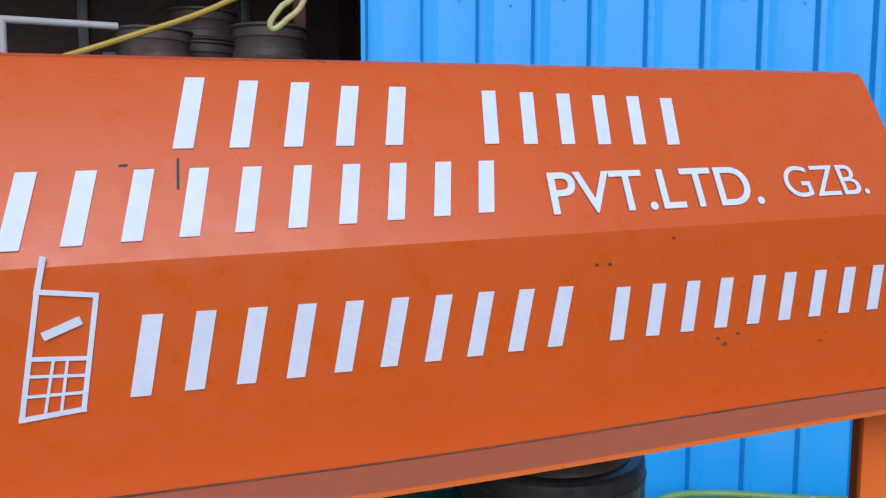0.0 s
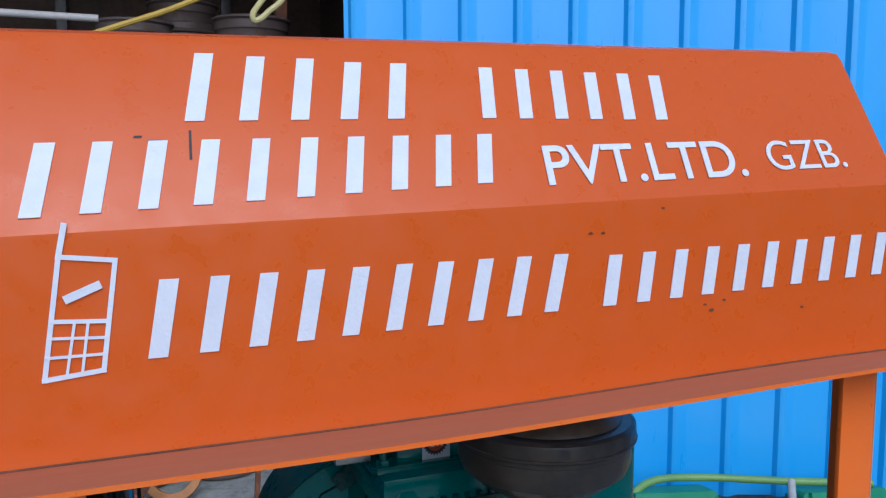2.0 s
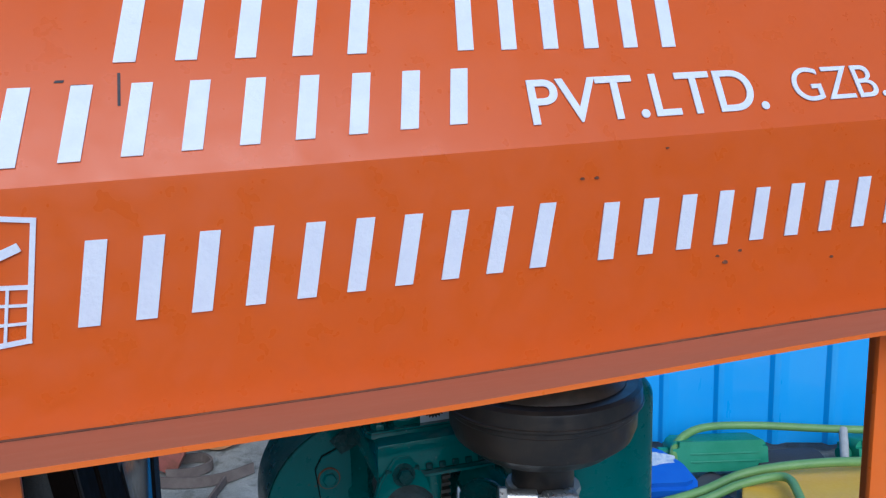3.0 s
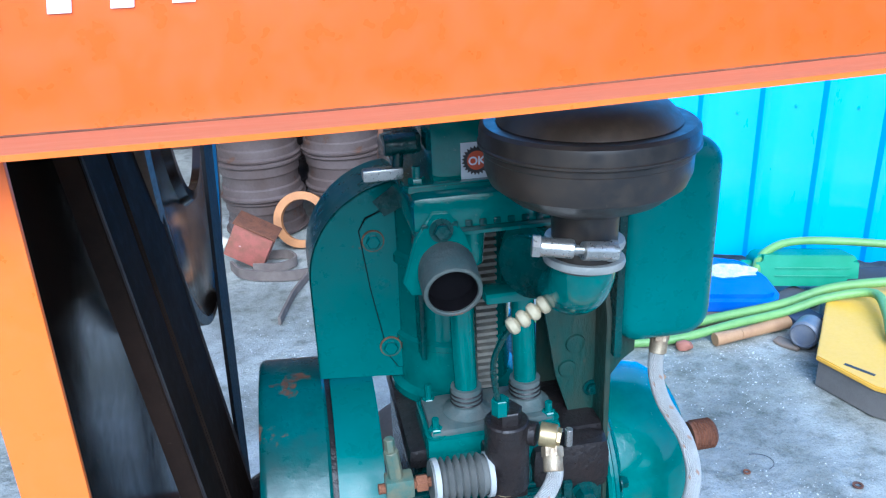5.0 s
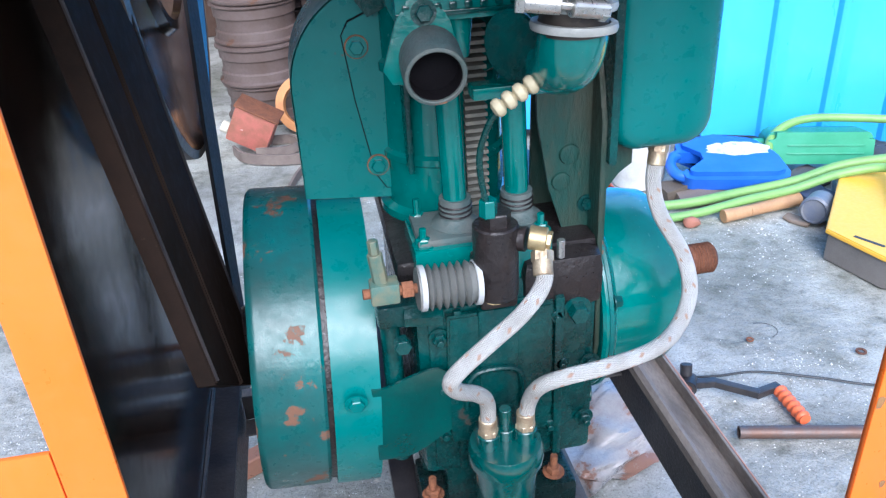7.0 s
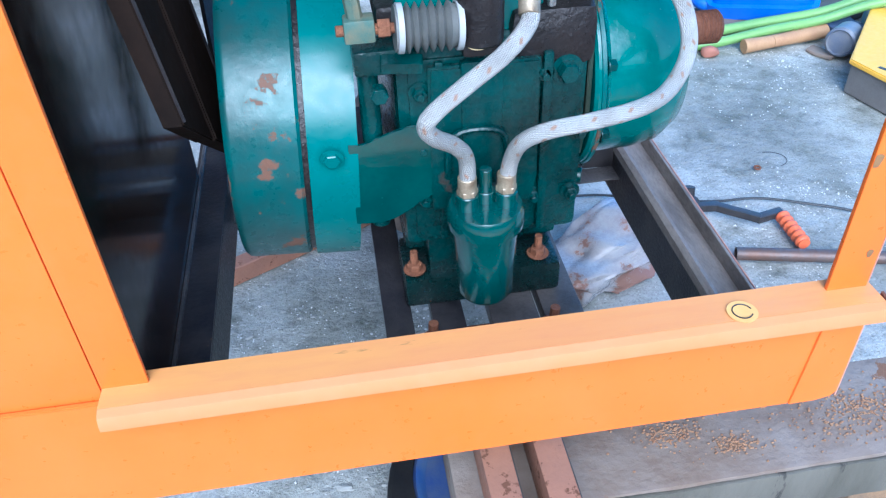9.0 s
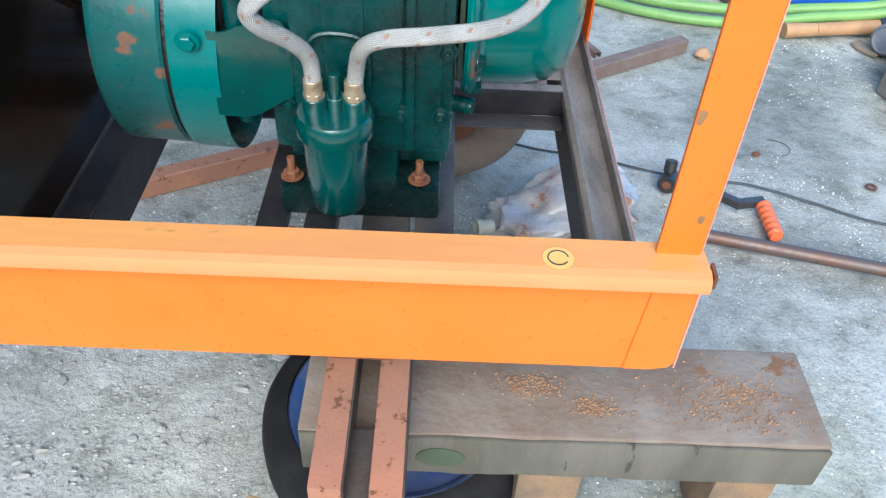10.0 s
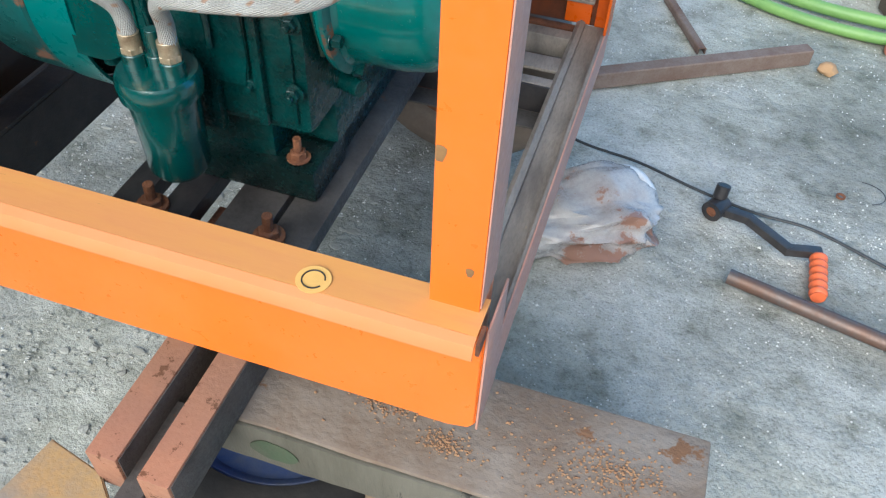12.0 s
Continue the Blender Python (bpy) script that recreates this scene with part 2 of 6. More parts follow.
def braid_material():
    """Silver fuel-hose braid with orange tracer threads."""
    m = material("braided_fuel_hose", (0.5, 0.51, 0.49), 0.5, second=(0.33, 0.31, 0.28), amount=0.6, scale=40, bump=0.0)
    n, l = m.node_tree.nodes, m.node_tree.links
    b = n["Principled BSDF"]
    b.inputs["Metallic"].default_value = 0.35
    uv = n.new("ShaderNodeUVMap")
    def wave(sx, sy, w, lo, hi):
        mp = n.new("ShaderNodeMapping")
        mp.inputs["Scale"].default_value = (sx, sy, 1)
        l.new(uv.outputs[0], mp.inputs[0])
        t = n.new("ShaderNodeTexWave")
        t.bands_direction = "DIAGONAL"
        t.inputs["Scale"].default_value, t.inputs["Distortion"].default_value = w, 0.6
        l.new(mp.outputs[0], t.inputs["Vector"])
        r = n.new("ShaderNodeMapRange")
        r.inputs["From Min"].default_value, r.inputs["From Max"].default_value = lo, hi
        l.new(t.outputs["Fac"], r.inputs["Value"])
        return r.outputs["Result"]
    old = b.inputs["Base Color"].links[0].from_socket
    x = n.new("ShaderNodeMix")
    x.data_type = "RGBA"
    fleck = n.new("ShaderNodeMath")
    fleck.operation = "MULTIPLY"
    l.new(wave(1.0, 1.0, 0.9, 0.93, 0.99), fleck.inputs[0])
    l.new(wave(-3.0, 1.3, 0.7, 0.5, 0.9), fleck.inputs[1])
    l.new(fleck.outputs[0], x.inputs[0])
    l.new(old, x.inputs[6])
    x.inputs[7].default_value = (0.4, 0.26, 0.18, 1)
    l.new(x.outputs[2], b.inputs["Base Color"])
    add = n.new("ShaderNodeMath")
    add.operation = "ADD"
    l.new(wave(11, 4.0, 1.5, 0, 1), add.inputs[0])
    l.new(wave(-11, 4.0, 1.5, 0, 1), add.inputs[1])
    bp = n.new("ShaderNodeBump")
    bp.inputs["Strength"].default_value, bp.inputs["Distance"].default_value = 0.8, 0.001
    l.new(add.outputs[0], bp.inputs["Height"])
    l.new(bp.outputs[0], b.inputs["Normal"])
    return m


BRAID = braid_material()


# ---- mesh helpers ----
def box(bm, x0, x1, y0, y1, z0, z1, bevel=0.002, m=None):
    s = Matrix.LocRotScale(((x0 + x1) / 2, (y0 + y1) / 2, (z0 + z1) / 2), None, (x1 - x0, y1 - y0, z1 - z0))
    made = bmesh.ops.create_cube(bm, size=1.0, matrix=(m or Matrix()) @ s)["verts"]
    if bevel:
        bmesh.ops.bevel(bm, geom=list({e for v in made for e in v.link_edges}), offset=bevel, segments=2, affect="EDGES", profile=0.6)
    return bm


def spin(bm, profile, at=(0, 0, 0), axis=(0, 0, 1), seg=36, closed=False):
    """Turn a profile of (radius, height) about an axis through a point."""
    q = Vector((0, 0, 1)).rotation_difference(Vector(axis)).to_matrix()
    rings = []
    for r, h in profile:
        if r < 1e-5:
            rings.append([bm.verts.new(Vector(at) + q @ Vector((0, 0, h)))])
        else:
            rings.append([bm.verts.new(Vector(at) + q @ Vector((r * math.cos(a), r * math.sin(a), h)))
                          for a in (2 * math.pi * k / seg for k in range(seg))])
    pairs = list(zip(rings, rings[1:])) + ([(rings[-1], rings[0])] if closed else [])
    for a, b in pairs:
        for k in range(seg):
            j = (k + 1) % seg
            if len(a) == 1 and len(b) == 1:
                break
            if len(a) == 1:
                bm.faces.new((a[0], b[j], b[k]))
            elif len(b) == 1:
                bm.faces.new((a[k], a[j], b[0]))
            else:
                bm.faces.new((a[k], a[j], b[j], b[k]))
    return bm


def rod(bm, p0, p1, r, r1=None, seg=20, bevel=0.0):
    """A capped round bar, its end edges eased."""
    p0, p1 = Vector(p0), Vector(p1)
    n, r1 = (p1 - p0).length, r if r1 is None else r1
    e = bevel or min(r, r1, n) * 0.08
    return spin(bm, [(0, 0), (r - e, 0), (r, e), (r1, n - e), (r1 - e, n), (0, n)], p0, p1 - p0, seg)


def hexbolt(bm, at, axis, r=0.009, h=0.008, stud=0.0):
    """A hexagon head on a washer, with an optional stud end."""
    at, axis = Vector(at), Vector(axis).normalized()
    spin(bm, [(0, 0), (r * 1.45, 0), (r * 1.45, 0.0015), (0, 0.0015)], at, axis, 16)
    spin(bm, [(r, 0.001), (r, h * 0.85), (r * 0.86, h), (0, h)], at, axis, 6)
    if stud:
        rod(bm, at + axis * h * 0.9, at + axis * (h + stud), r * 0.5, seg=10)
    return bm


def smooth_path(pts, n=8):
    pts = [Vector(p) for p in pts]
    ext = [2 * pts[0] - pts[1], *pts, 2 * pts[-1] - pts[-2]]
    out = []
    for a, b, c, d in zip(ext, ext[1:], ext[2:], ext[3:]):
        for k in range(n):
            t = k / n
            out.append(0.5 * (2 * b + (c - a) * t + (2 * a - 5 * b + 4 * c - d) * t * t + (3 * b - a - 3 * c + d) * t ** 3))
    return out + [pts[-1]]


def tube(bm, pts, r, seg=12, n=8, cap=True, radii=None):
    """A round tube along a smooth curve, with uv along it (metres)."""
    path = smooth_path(pts, n) if n else [Vector(p) for p in pts]
    uvl = bm.loops.layers.uv.verify()
    side, rings, run = None, [], [0.0]
    for i, p in enumerate(path):
        d = (path[min(i + 1, len(path) - 1)] - path[max(i - 1, 0)]).normalized()
        side = (d.orthogonal() if side is None else side - d * side.dot(d)).normalized()
        up = d.cross(side)
        rr = r if radii is None else radii(i / (len(path) - 1))
        rings.append([bm.verts.new(p + rr * (math.cos(a) * side + math.sin(a) * up)) for a in (2 * math.pi * k / seg for k in range(seg))])
        if i:
            run.append(run[-1] + (p - path[i - 1]).length)
    for i, (a, b) in enumerate(zip(rings, rings[1:])):
        for k in range(seg):
            j = (k + 1) % seg
            f = bm.faces.new((a[k], a[j], b[j], b[k]))
            for lp, (u, v) in zip(f.loops, ((k, i), (k + 1, i), (k + 1, i + 1), (k, i + 1))):
                lp[uvl].uv = (u / seg, run[v] / (2 * math.pi * r))
    if cap:
        bm.faces.new(rings[0][::-1])
        bm.faces.new(rings[-1])
    return bm


def slab(bm, outline, o, u, v, thick, bevel=0.0):
    """A flat plate: an outline of (a, b) in the plane o + a*u + b*v, given thickness along u x v."""
    o, u, v = Vector(o), Vector(u).normalized(), Vector(v).normalized()
    w = u.cross(v) * thick
    low = [bm.verts.new(o + a * u + b * v) for a, b in outline]
    top = [bm.verts.new(p.co + w) for p in low]
    faces = [bm.faces.new(low[::-1]), bm.faces.new(top)]
    for i in range(len(low)):
        j = (i + 1) % len(low)
        faces.append(bm.faces.new((low[i], low[j], top[j], top[i])))
    if bevel:
        bmesh.ops.bevel(bm, geom=list({e for f in faces[:2] for e in f.edges}), offset=bevel, segments=2, affect="EDGES")
    return bm


def strip(bm, section, x0, x1, thick, axis="x"):
    """Folded sheet: a polyline section of (y, z) run along x, with true thickness."""
    pts = [Vector((0, a, b)) for a, b in section]
    offs = []
    for i, p in enumerate(pts):
        d = (pts[min(i + 1, len(pts) - 1)] - pts[max(i - 1, 0)]).normalized()
        offs.append(p + Vector((0, -d.z, d.y)) * thick)
    loop = pts + offs[::-1]
    a = [bm.verts.new((x0, p.y, p.z) if axis == "x" else (p.y, x0, p.z)) for p in loop]
    b = [bm.verts.new((x1, p.y, p.z) if axis == "x" else (p.y, x1, p.z)) for p in loop]
    n = len(pts)
    for i in range(2 * n):
        j = (i + 1) % (2 * n)
        bm.faces.new((a[i], a[j], b[j], b[i]))
    for ring in (a, b):
        for i in range(n - 1):
            bm.faces.new((ring[i], ring[i + 1], ring[2 * n - 2 - i], ring[2 * n - 1 - i]))
    return bm


def arc(cx, cy, r, a0, a1, n=10):
    return [(cx + r * math.cos(radians(a0 + (a1 - a0) * k / n)), cy + r * math.sin(radians(a0 + (a1 - a0) * k / n))) for k in range(n + 1)]


def mesh_of(name, bm, mat, angle=35):
    bmesh.ops.recalc_face_normals(bm, faces=bm.faces)
    me = bpy.data.meshes.new(name)
    bm.to_mesh(me)
    bm.free()
    me.materials.append(mat)
    me.polygons.foreach_set("use_smooth", [True] * len(me.polygons))
    me.set_sharp_from_angle(angle=radians(angle))
    return me


def part(name, bm, mat, parent, label="", angle=35):
    ob = new(name, mesh_of(name, bm, mat, angle))
    ob.parent = parent
    return tagged(ob, label)


def thing(name, label, category, at=(0, 0, 0), group="", kind=""):
    ob = new(name)
    ob.empty_display_size = 0.05
    ob.matrix_world = Matrix.Translation(at)
    return tagged(ob, label, category, group, kind)


def single(name, bm, mat, label, category="", group="", kind="", angle=35):
    return tagged(new(name, mesh_of(name, bm, mat, angle)), label, category, group, kind)


def bm():
    return bmesh.new()

# ---- setting ----
def ground_sheet():
    b = bm()
    n, half = 40, 4.0
    # a fine, slightly uneven yard in the middle; the sheet runs on to the horizon
    xs = [-300, -60, -15, -6] + [-half + 1 + 8.0 * k / n for k in range(n + 1)] + [8, 18, 60, 300]
    ys = [-300, -60, -15, -5] + [-2 + 8.0 * k / n for k in range(n + 1)] + [9, 18, 60, 300]
    grid = [[b.verts.new((x, y, -0.006 + 0.006 * noise.noise(Vector((x * 0.9, y * 0.9, 0))))) for x in xs] for y in ys]
    for a, c in zip(grid, grid[1:]):
        for i in range(len(xs) - 1):
            b.faces.new((a[i], a[i + 1], c[i + 1], c[i]))
    return single("ground", b, CONCRETE, "worn grey concrete yard with dust and grit", "ground", kind="structure")


ground_sheet()

WALL_END, WALL_DIR = Vector((1.008, 3.79, 0)), Vector((0.922, -0.387, 0))
WALL_M = Matrix(((0.922, 0.387, 0, 1.008), (-0.387, 0.922, 0, 3.79), (0, 0, 1, 0), (0, 0, 0, 1)))


def blue_wall():
    """Profiled sheet: 250 mm pitch, narrow raised ribs."""
    wall = thing("wall_blue", "bright blue profiled steel sheet wall with raised ribs", "wall", kind="structure")
    wall.matrix_world = WALL_M
    for s in range(6):
        b = bm()
        x = s * 1.0
        sec = []
        for k in range(4):
            c = x + 0.25 * k
            sec += [(c, 0.0), (c + 0.02, 0.0), (c + 0.036, -0.022), (c + 0.044, -0.024), (c + 0.062, -0.024), (c + 0.10, -0.004), (c + 0.112, 0.0)]
        sec.append((x + 1.0, 0.0))
        lo = [b.verts.new((u, v, 0.05)) for u, v in sec]
        hi = [b.verts.new((u, v, 3.6)) for u, v in sec]
        lo2 = [b.verts.new((u, v + 0.002 + 0.001 * (s % 2), 0.05)) for u, v in sec]
        hi2 = [b.verts.new((u, v + 0.002 + 0.001 * (s % 2), 3.6)) for u, v in sec]
        for i in range(len(sec) - 1):
            b.faces.new((lo[i], lo[i + 1], hi[i + 1], hi[i]))
            b.faces.new((lo2[i + 1], lo2[i], hi2[i], hi2[i + 1]))
            b.faces.new((lo[i + 1], lo[i], lo2[i], lo2[i + 1]))
            b.faces.new((hi[i], hi[i + 1], hi2[i + 1], hi2[i]))
        part("panel", b, BLUE_WALL, wall, angle=20)
    b = bm()
    hexbolt(b, (0, 0, 0), (0, -1, 0), 0.006, 0.006)
    screw = mesh_of("screw", b, BLUE_WALL)
    for z in (0.72, 2.42, 3.2):
        for k in range(18):
            ob = new("screw", screw)
            ob.parent = wall
            ob.location = (0.2 + 0.25 * k + 0.03 * math.sin(7 * k + z), -0.001, z + 0.03 * math.sin(5 * k + 3 * z))
    return wall


blue_wall()


def shed():
    """The dark open shed beside the blue wall."""
    b = bm()
    box(b, -4.0, 1.6, 6.4, 6.5, 0, 3.6, 0)
    single("wall_shed_back", b, BROWN_WALL, "dark brown shed wall of old boarding", "wall", kind="structure")
    b = bm()
    box(b, -4.1, -4.0, 4.0, 6.4, 0, 3.6, 0)
    single("wall_shed_side", b, BROWN_WALL, "dark brown shed side wall", "wall", kind="structure")
    b = bm()
    box(b, 1.5, 1.6, 3.9, 6.4, 0, 3.6, 0)
    single("wall_shed_inner", b, BROWN_WALL, "dark brown shed inner wall behind blue sheet", "wall", kind="structure")
    b = bm()
    box(b, -4.2, 1.7, 4.0, 6.6, 3.6, 3.68, 0)
    single("ceiling_shed", b, BROWN_WALL, "dark brown shed roof underside", "ceiling", kind="structure")
    for x in (-1.6, -0.35, 0.75):
        b = bm()
        box(b, x, x + 0.07, 6.33, 6.4, 0, 3.6, 0.004)
        single("trim_shed_post", b, BLACK_IRON, "dark upright post against shed wall", "post", kind="structure")


shed()

def unseen_walls():
    """Plain unseen walls added behind the camera to close the yard and darken reflections."""
    plaster = material("unseen_wall_grey", (0.2, 0.18, 0.155), 0.9, second=(0.13, 0.115, 0.1), amount=0.8, scale=1.2, bump=0.3)
    for name, a in (("wall_yard_back", (-9, 10, -8.2, -8)), ("wall_yard_left", (-9.2, -9, -8.2, 6.5)), ("wall_yard_right", (10, 10.2, -8.2, 3.0))):
        b = bm()
        box(b, *a, 0, 2.4, 0)
        single(name, b, plaster, "plain grey unseen wall added to darken reflections", "wall", kind="structure")


unseen_walls()

# ---- the trolley ----
trolley = thing("engine_trolley", "orange steel trolley frame with folded canopy and drawbar", "trolley")
FOLD, RIDGE = Vector((0, 0.7715, 1.6275)), Vector((0, 0.8545, 1.7660))
CX0, CX1 = -0.12, 0.827


def bow(b, cut=True):
    """The lower edge of the hood sags towards its left end."""
    if cut:
        bmesh.ops.subdivide_edges(b, edges=[e for e in b.edges if e.calc_length() > 0.8], cuts=16)
    for v in b.verts:
        if v.co.z < 1.47:
            t = min(1.0, max(0.0, (v.co.x - 0.2) / 0.6))
            v.co.z += 0.011 * t * t * (3 - 2 * t)


def settle(b):
    """The folds of the hood drop a little towards its left end."""
    for v in b.verts:
        w = min(1.0, max(0.0, (v.co.z - 1.45) / 0.15)) * (1.0 if v.co.z < 1.70 else 0.82)
        v.co.z -= 0.0240 * w * (1 - v.co.x / 0.82)


def canopy():
    b = bm()
    sec = [(0.706, 1.4312), (0.7065, 1.4327), (0.764, 1.4285), (0.7685, 1.4305), (0.7692, 1.436), (0.7695, 1.612), (0.770, 1.622), (0.7766, 1.636), (0.8515, 1.761),
           (0.858, 1.769), (0.870, 1.773), (0.955, 1.778), (0.96, 1.776), (0.962, 1.74)]
    strip(b, sec, CX0, CX1, -0.002)
    bow(b)
    settle(b)
    body = part("canopy", b, ORANGE, trolley, "folded orange sheet canopy with hand-painted white lettering", angle=9)
    b = bm()
    strip(b, [(0.7068, 1.4330), (0.7665, 1.4296)], CX0 - 0.001, CX1 + 0.02, 0.0012)
    bow(b)
    part("drip_lip", b, LIP, body, "pinkish primer lip under the canopy", angle=25)
    b = bm()
    strip(b, [(0.7050, 1.4308), (0.7050, 1.4345)], CX0 - 0.001, CX1 + 0.02, 0.0010)
    bow(b)
    part("lip_edge", b, ORANGE_BRIGHT, body)
    # thin dark brown tube draws the line of the fold
    b = bm()
    tube(b, [(CX0 + (CX1 - CX0) * k / 60, 0.7672 + 0.0004 * noise.noise(Vector((k * 0.7, 0, 0))), 1.4312 + 0.0005 * noise.noise(Vector((k * 0.9, 3, 0)))) for k in range(61)], 0.0011, 6, 1)
    bow(b, False)
    part("crease", b, RUST, body, "dark brown crease line along the fold")
    b = bm()
    # the closed right end of the hood
    slab(b, [(a, z) for a, z in sec[3:]] + [(0.962, 1.72), (0.82, 1.46)], (CX1 - 0.004, 0, 0), (0, 1, 0), (0, 0, 1), 0.003)
    part("end_plate", b, ORANGE, body)
    return body


PINK = material("pink_primer", (0.66, 0.22, 0.075), 0.6, second=(0.66, 0.27, 0.12), amount=0.6, scale=5, bump=0.05)
hood = canopy()


def on_slope(x, v, lift=0.0012):
    d = (RIDGE - FOLD).normalized()
    nrm = Vector((0, -d.z, d.y))
    p = FOLD + d * v
    p.z -= (0.0240 - 0.0043 * min(1.0, max(0.0, v / 0.16))) * (1 - x / 0.82)
    return Vector((x, p.y, p.z)) + nrm * lift


def stroke_bar(x0, x1, v0, v1, lean, place, width):
    """One painted bar for one letter, on the sheet given by place(x, v)."""
    b = bm()
    xm = (x0 + x1) / 2
    quad = [(xm - width / 2 - lean, v0), (xm + width / 2 - lean, v0), (xm + width / 2 + lean, v1), (xm - width / 2 + lean, v1)]
    low = [b.verts.new(place(x, v, 0.0002)) for x, v in quad]
    top = [b.verts.new(place(x, v, 0.0012)) for x, v in quad]
    b.faces.new(top)
    for i in range(4):
        j = (i + 1) % 4
        b.faces.new((low[i], low[j], top[j], top[i]))
    part("lettering_bar", b, WHITE, hood)


def bars(n, x0, x1, v0a, v1a, v0b, v1b, lean, place, fill=0.36):
    for k in range(n):
        t = (k + 0.5) / n
        pitch = (x1 - x0) / n
        w = 0.94 + 0.1 * math.sin(3.1 * k + n)
        stroke_bar(x0 + k * pitch, x0 + (k + 1) * pitch, v0a + (v0b - v0a) * t, v1a + (v1b - v1a) * t * w, lean, place, pitch * fill)


def on_front(x, z, lift=0.0012):
    return Vector((x, 0.769 - 0.0001 - lift, z))


bars(5, 0.096, 0.305, 0.083, 0.148, 0.083, 0.138, 0.006, on_slope)
bars(6, 0.352, 0.575, 0.083, 0.138, 0.078, 0.130, 0.004, on_slope)
bars(10, -0.02, 0.372, 0.006, 0.066, 0.018, 0.066, 0.005, on_slope)
bars(10, 0.062, 0.43, 1.503, 1.562, 1.515, 1.566, 0.005, on_front, 0.38)
bars(10, 0.452, 0.822, 1.515, 1.562, 1.527, 1.572, 0.003, on_front, 0.38)


def painted_text(body, x, v, size, shear, weight=0.0):
    cu = bpy.data.curves.new("lettering", "FONT")
    cu.body, cu.size, cu.extrude, cu.shear, cu.offset, cu.space_character = body, size, 0.0005, shear, weight, 1.0
    tmp = new("lettering", cu)
    me = bpy.data.meshes.new_from_object(tmp.evaluated_get(bpy.context.evaluated_depsgraph_get()))
    bpy.data.objects.remove(tmp)
    for p in me.vertices:
        p.co = on_slope(x + p.co.x, v + p.co.y, 0.0011 + p.co.z)
    me.materials.append(WHITE)
    ob = new("lettering", me)
    ob.parent = hood
    return ob


painted_text("PVT.LTD.", 0.405, 0.0125, 0.0575, 0.06, 0.0005)
painted_text("GZB.", 0.662, 0.017, 0.049, 0.0, 0.0)


def phone_icon():
    """Outline of a mobile telephone with an aerial and keys."""
    b = bm()
    step = [0]

    def line(p, q, w=0.0035):
        step[0] += 1
        (x0, z0), (x1, z1) = p, q
        d = Vector((x1 - x0, 0, z1 - z0)).normalized()
        s = Vector((d.z, 0, -d.x)) * w / 2
        q4 = [on_front(x0, z0, 0) - s - d * w / 2, on_front(x1, z1, 0) - s + d * w / 2, on_front(x1, z1, 0) + s + d * w / 2, on_front(x0, z0, 0) + s - d * w / 2]
        low = [b.verts.new(v - Vector((0, 0.0002, 0))) for v in q4]
        top = [b.verts.new(v - Vector((0, 0.0010 + 0.00006 * step[0], 0))) for v in q4]
        b.faces.new(top)
        for i in range(4):
            b.faces.new((low[i], low[(i + 1) % 4], top[(i + 1) % 4], top[i]))
    a, c, d, e = (-0.001, 1.494), (0.012, 1.582), (0.049, 1.578), (0.038, 1.498)
    for p, q in ((a, c), (c, d), (d, e), (e, a)):
        line(p, q)
    line((0.012, 1.582), (0.0165, 1.604), 0.004)
    line((0.005, 1.536), (0.043, 1.534), 0.003)
    line((0.003, 1.524), (0.0415, 1.522), 0.002)
    line((0.001, 1.510), (0.040, 1.510), 0.002)
    line((0.0135, 1.496), (0.020, 1.533), 0.002)
    line((0.0235, 1.496), (0.029, 1.533), 0.002)
    line((0.017, 1.552), (0.036, 1.560), 0.006)
    part("painted_telephone", b, WHITE, hood, "white painted outline of a mobile telephone")


phone_icon()


def paint_marks():
    """Scratches and rust specks on the canopy."""
    for x, v, w, h in ((0.106, 0.062, 0.002, 0.026), (0.08, 0.066, 0.010, 0.002), (0.068, 0.07, 0.006, 0.002)):
        b = bm()
        q = [on_slope(x - w / 2, v - h / 2, 0.0004), on_slope(x + w / 2, v - h / 2, 0.0004), on_slope(x + w / 2 + 0.001, v + h / 2, 0.0004), on_slope(x - w / 2 + 0.001, v + h / 2, 0.0004)]
        b.faces.new([b.verts.new(p) for p in q])
        part("scratch", b, BLACK_IRON, hood)
    for x, z, r in ((0.585, 1.503, 0.0028), (0.60, 1.512, 0.002), (0.577, 1.509, 0.0018), (0.70, 1.498, 0.002), (0.525, 1.604, 0.0016), (0.447, 1.583, 0.002), (0.46, 1.583, 0.002)):
        b = bm()
        slab(b, [(r * math.cos(a) * (1 + 0.3 * math.sin(3 * a + x * 50)), 0.6 * r * math.sin(a)) for a in [k * 0.7 for k in range(9)]], (x, 0.7692, z), (1, 0, 0), (0, 0, 1), 0.0006)
        part("rust_speck", b, RUST, hood)


paint_marks()


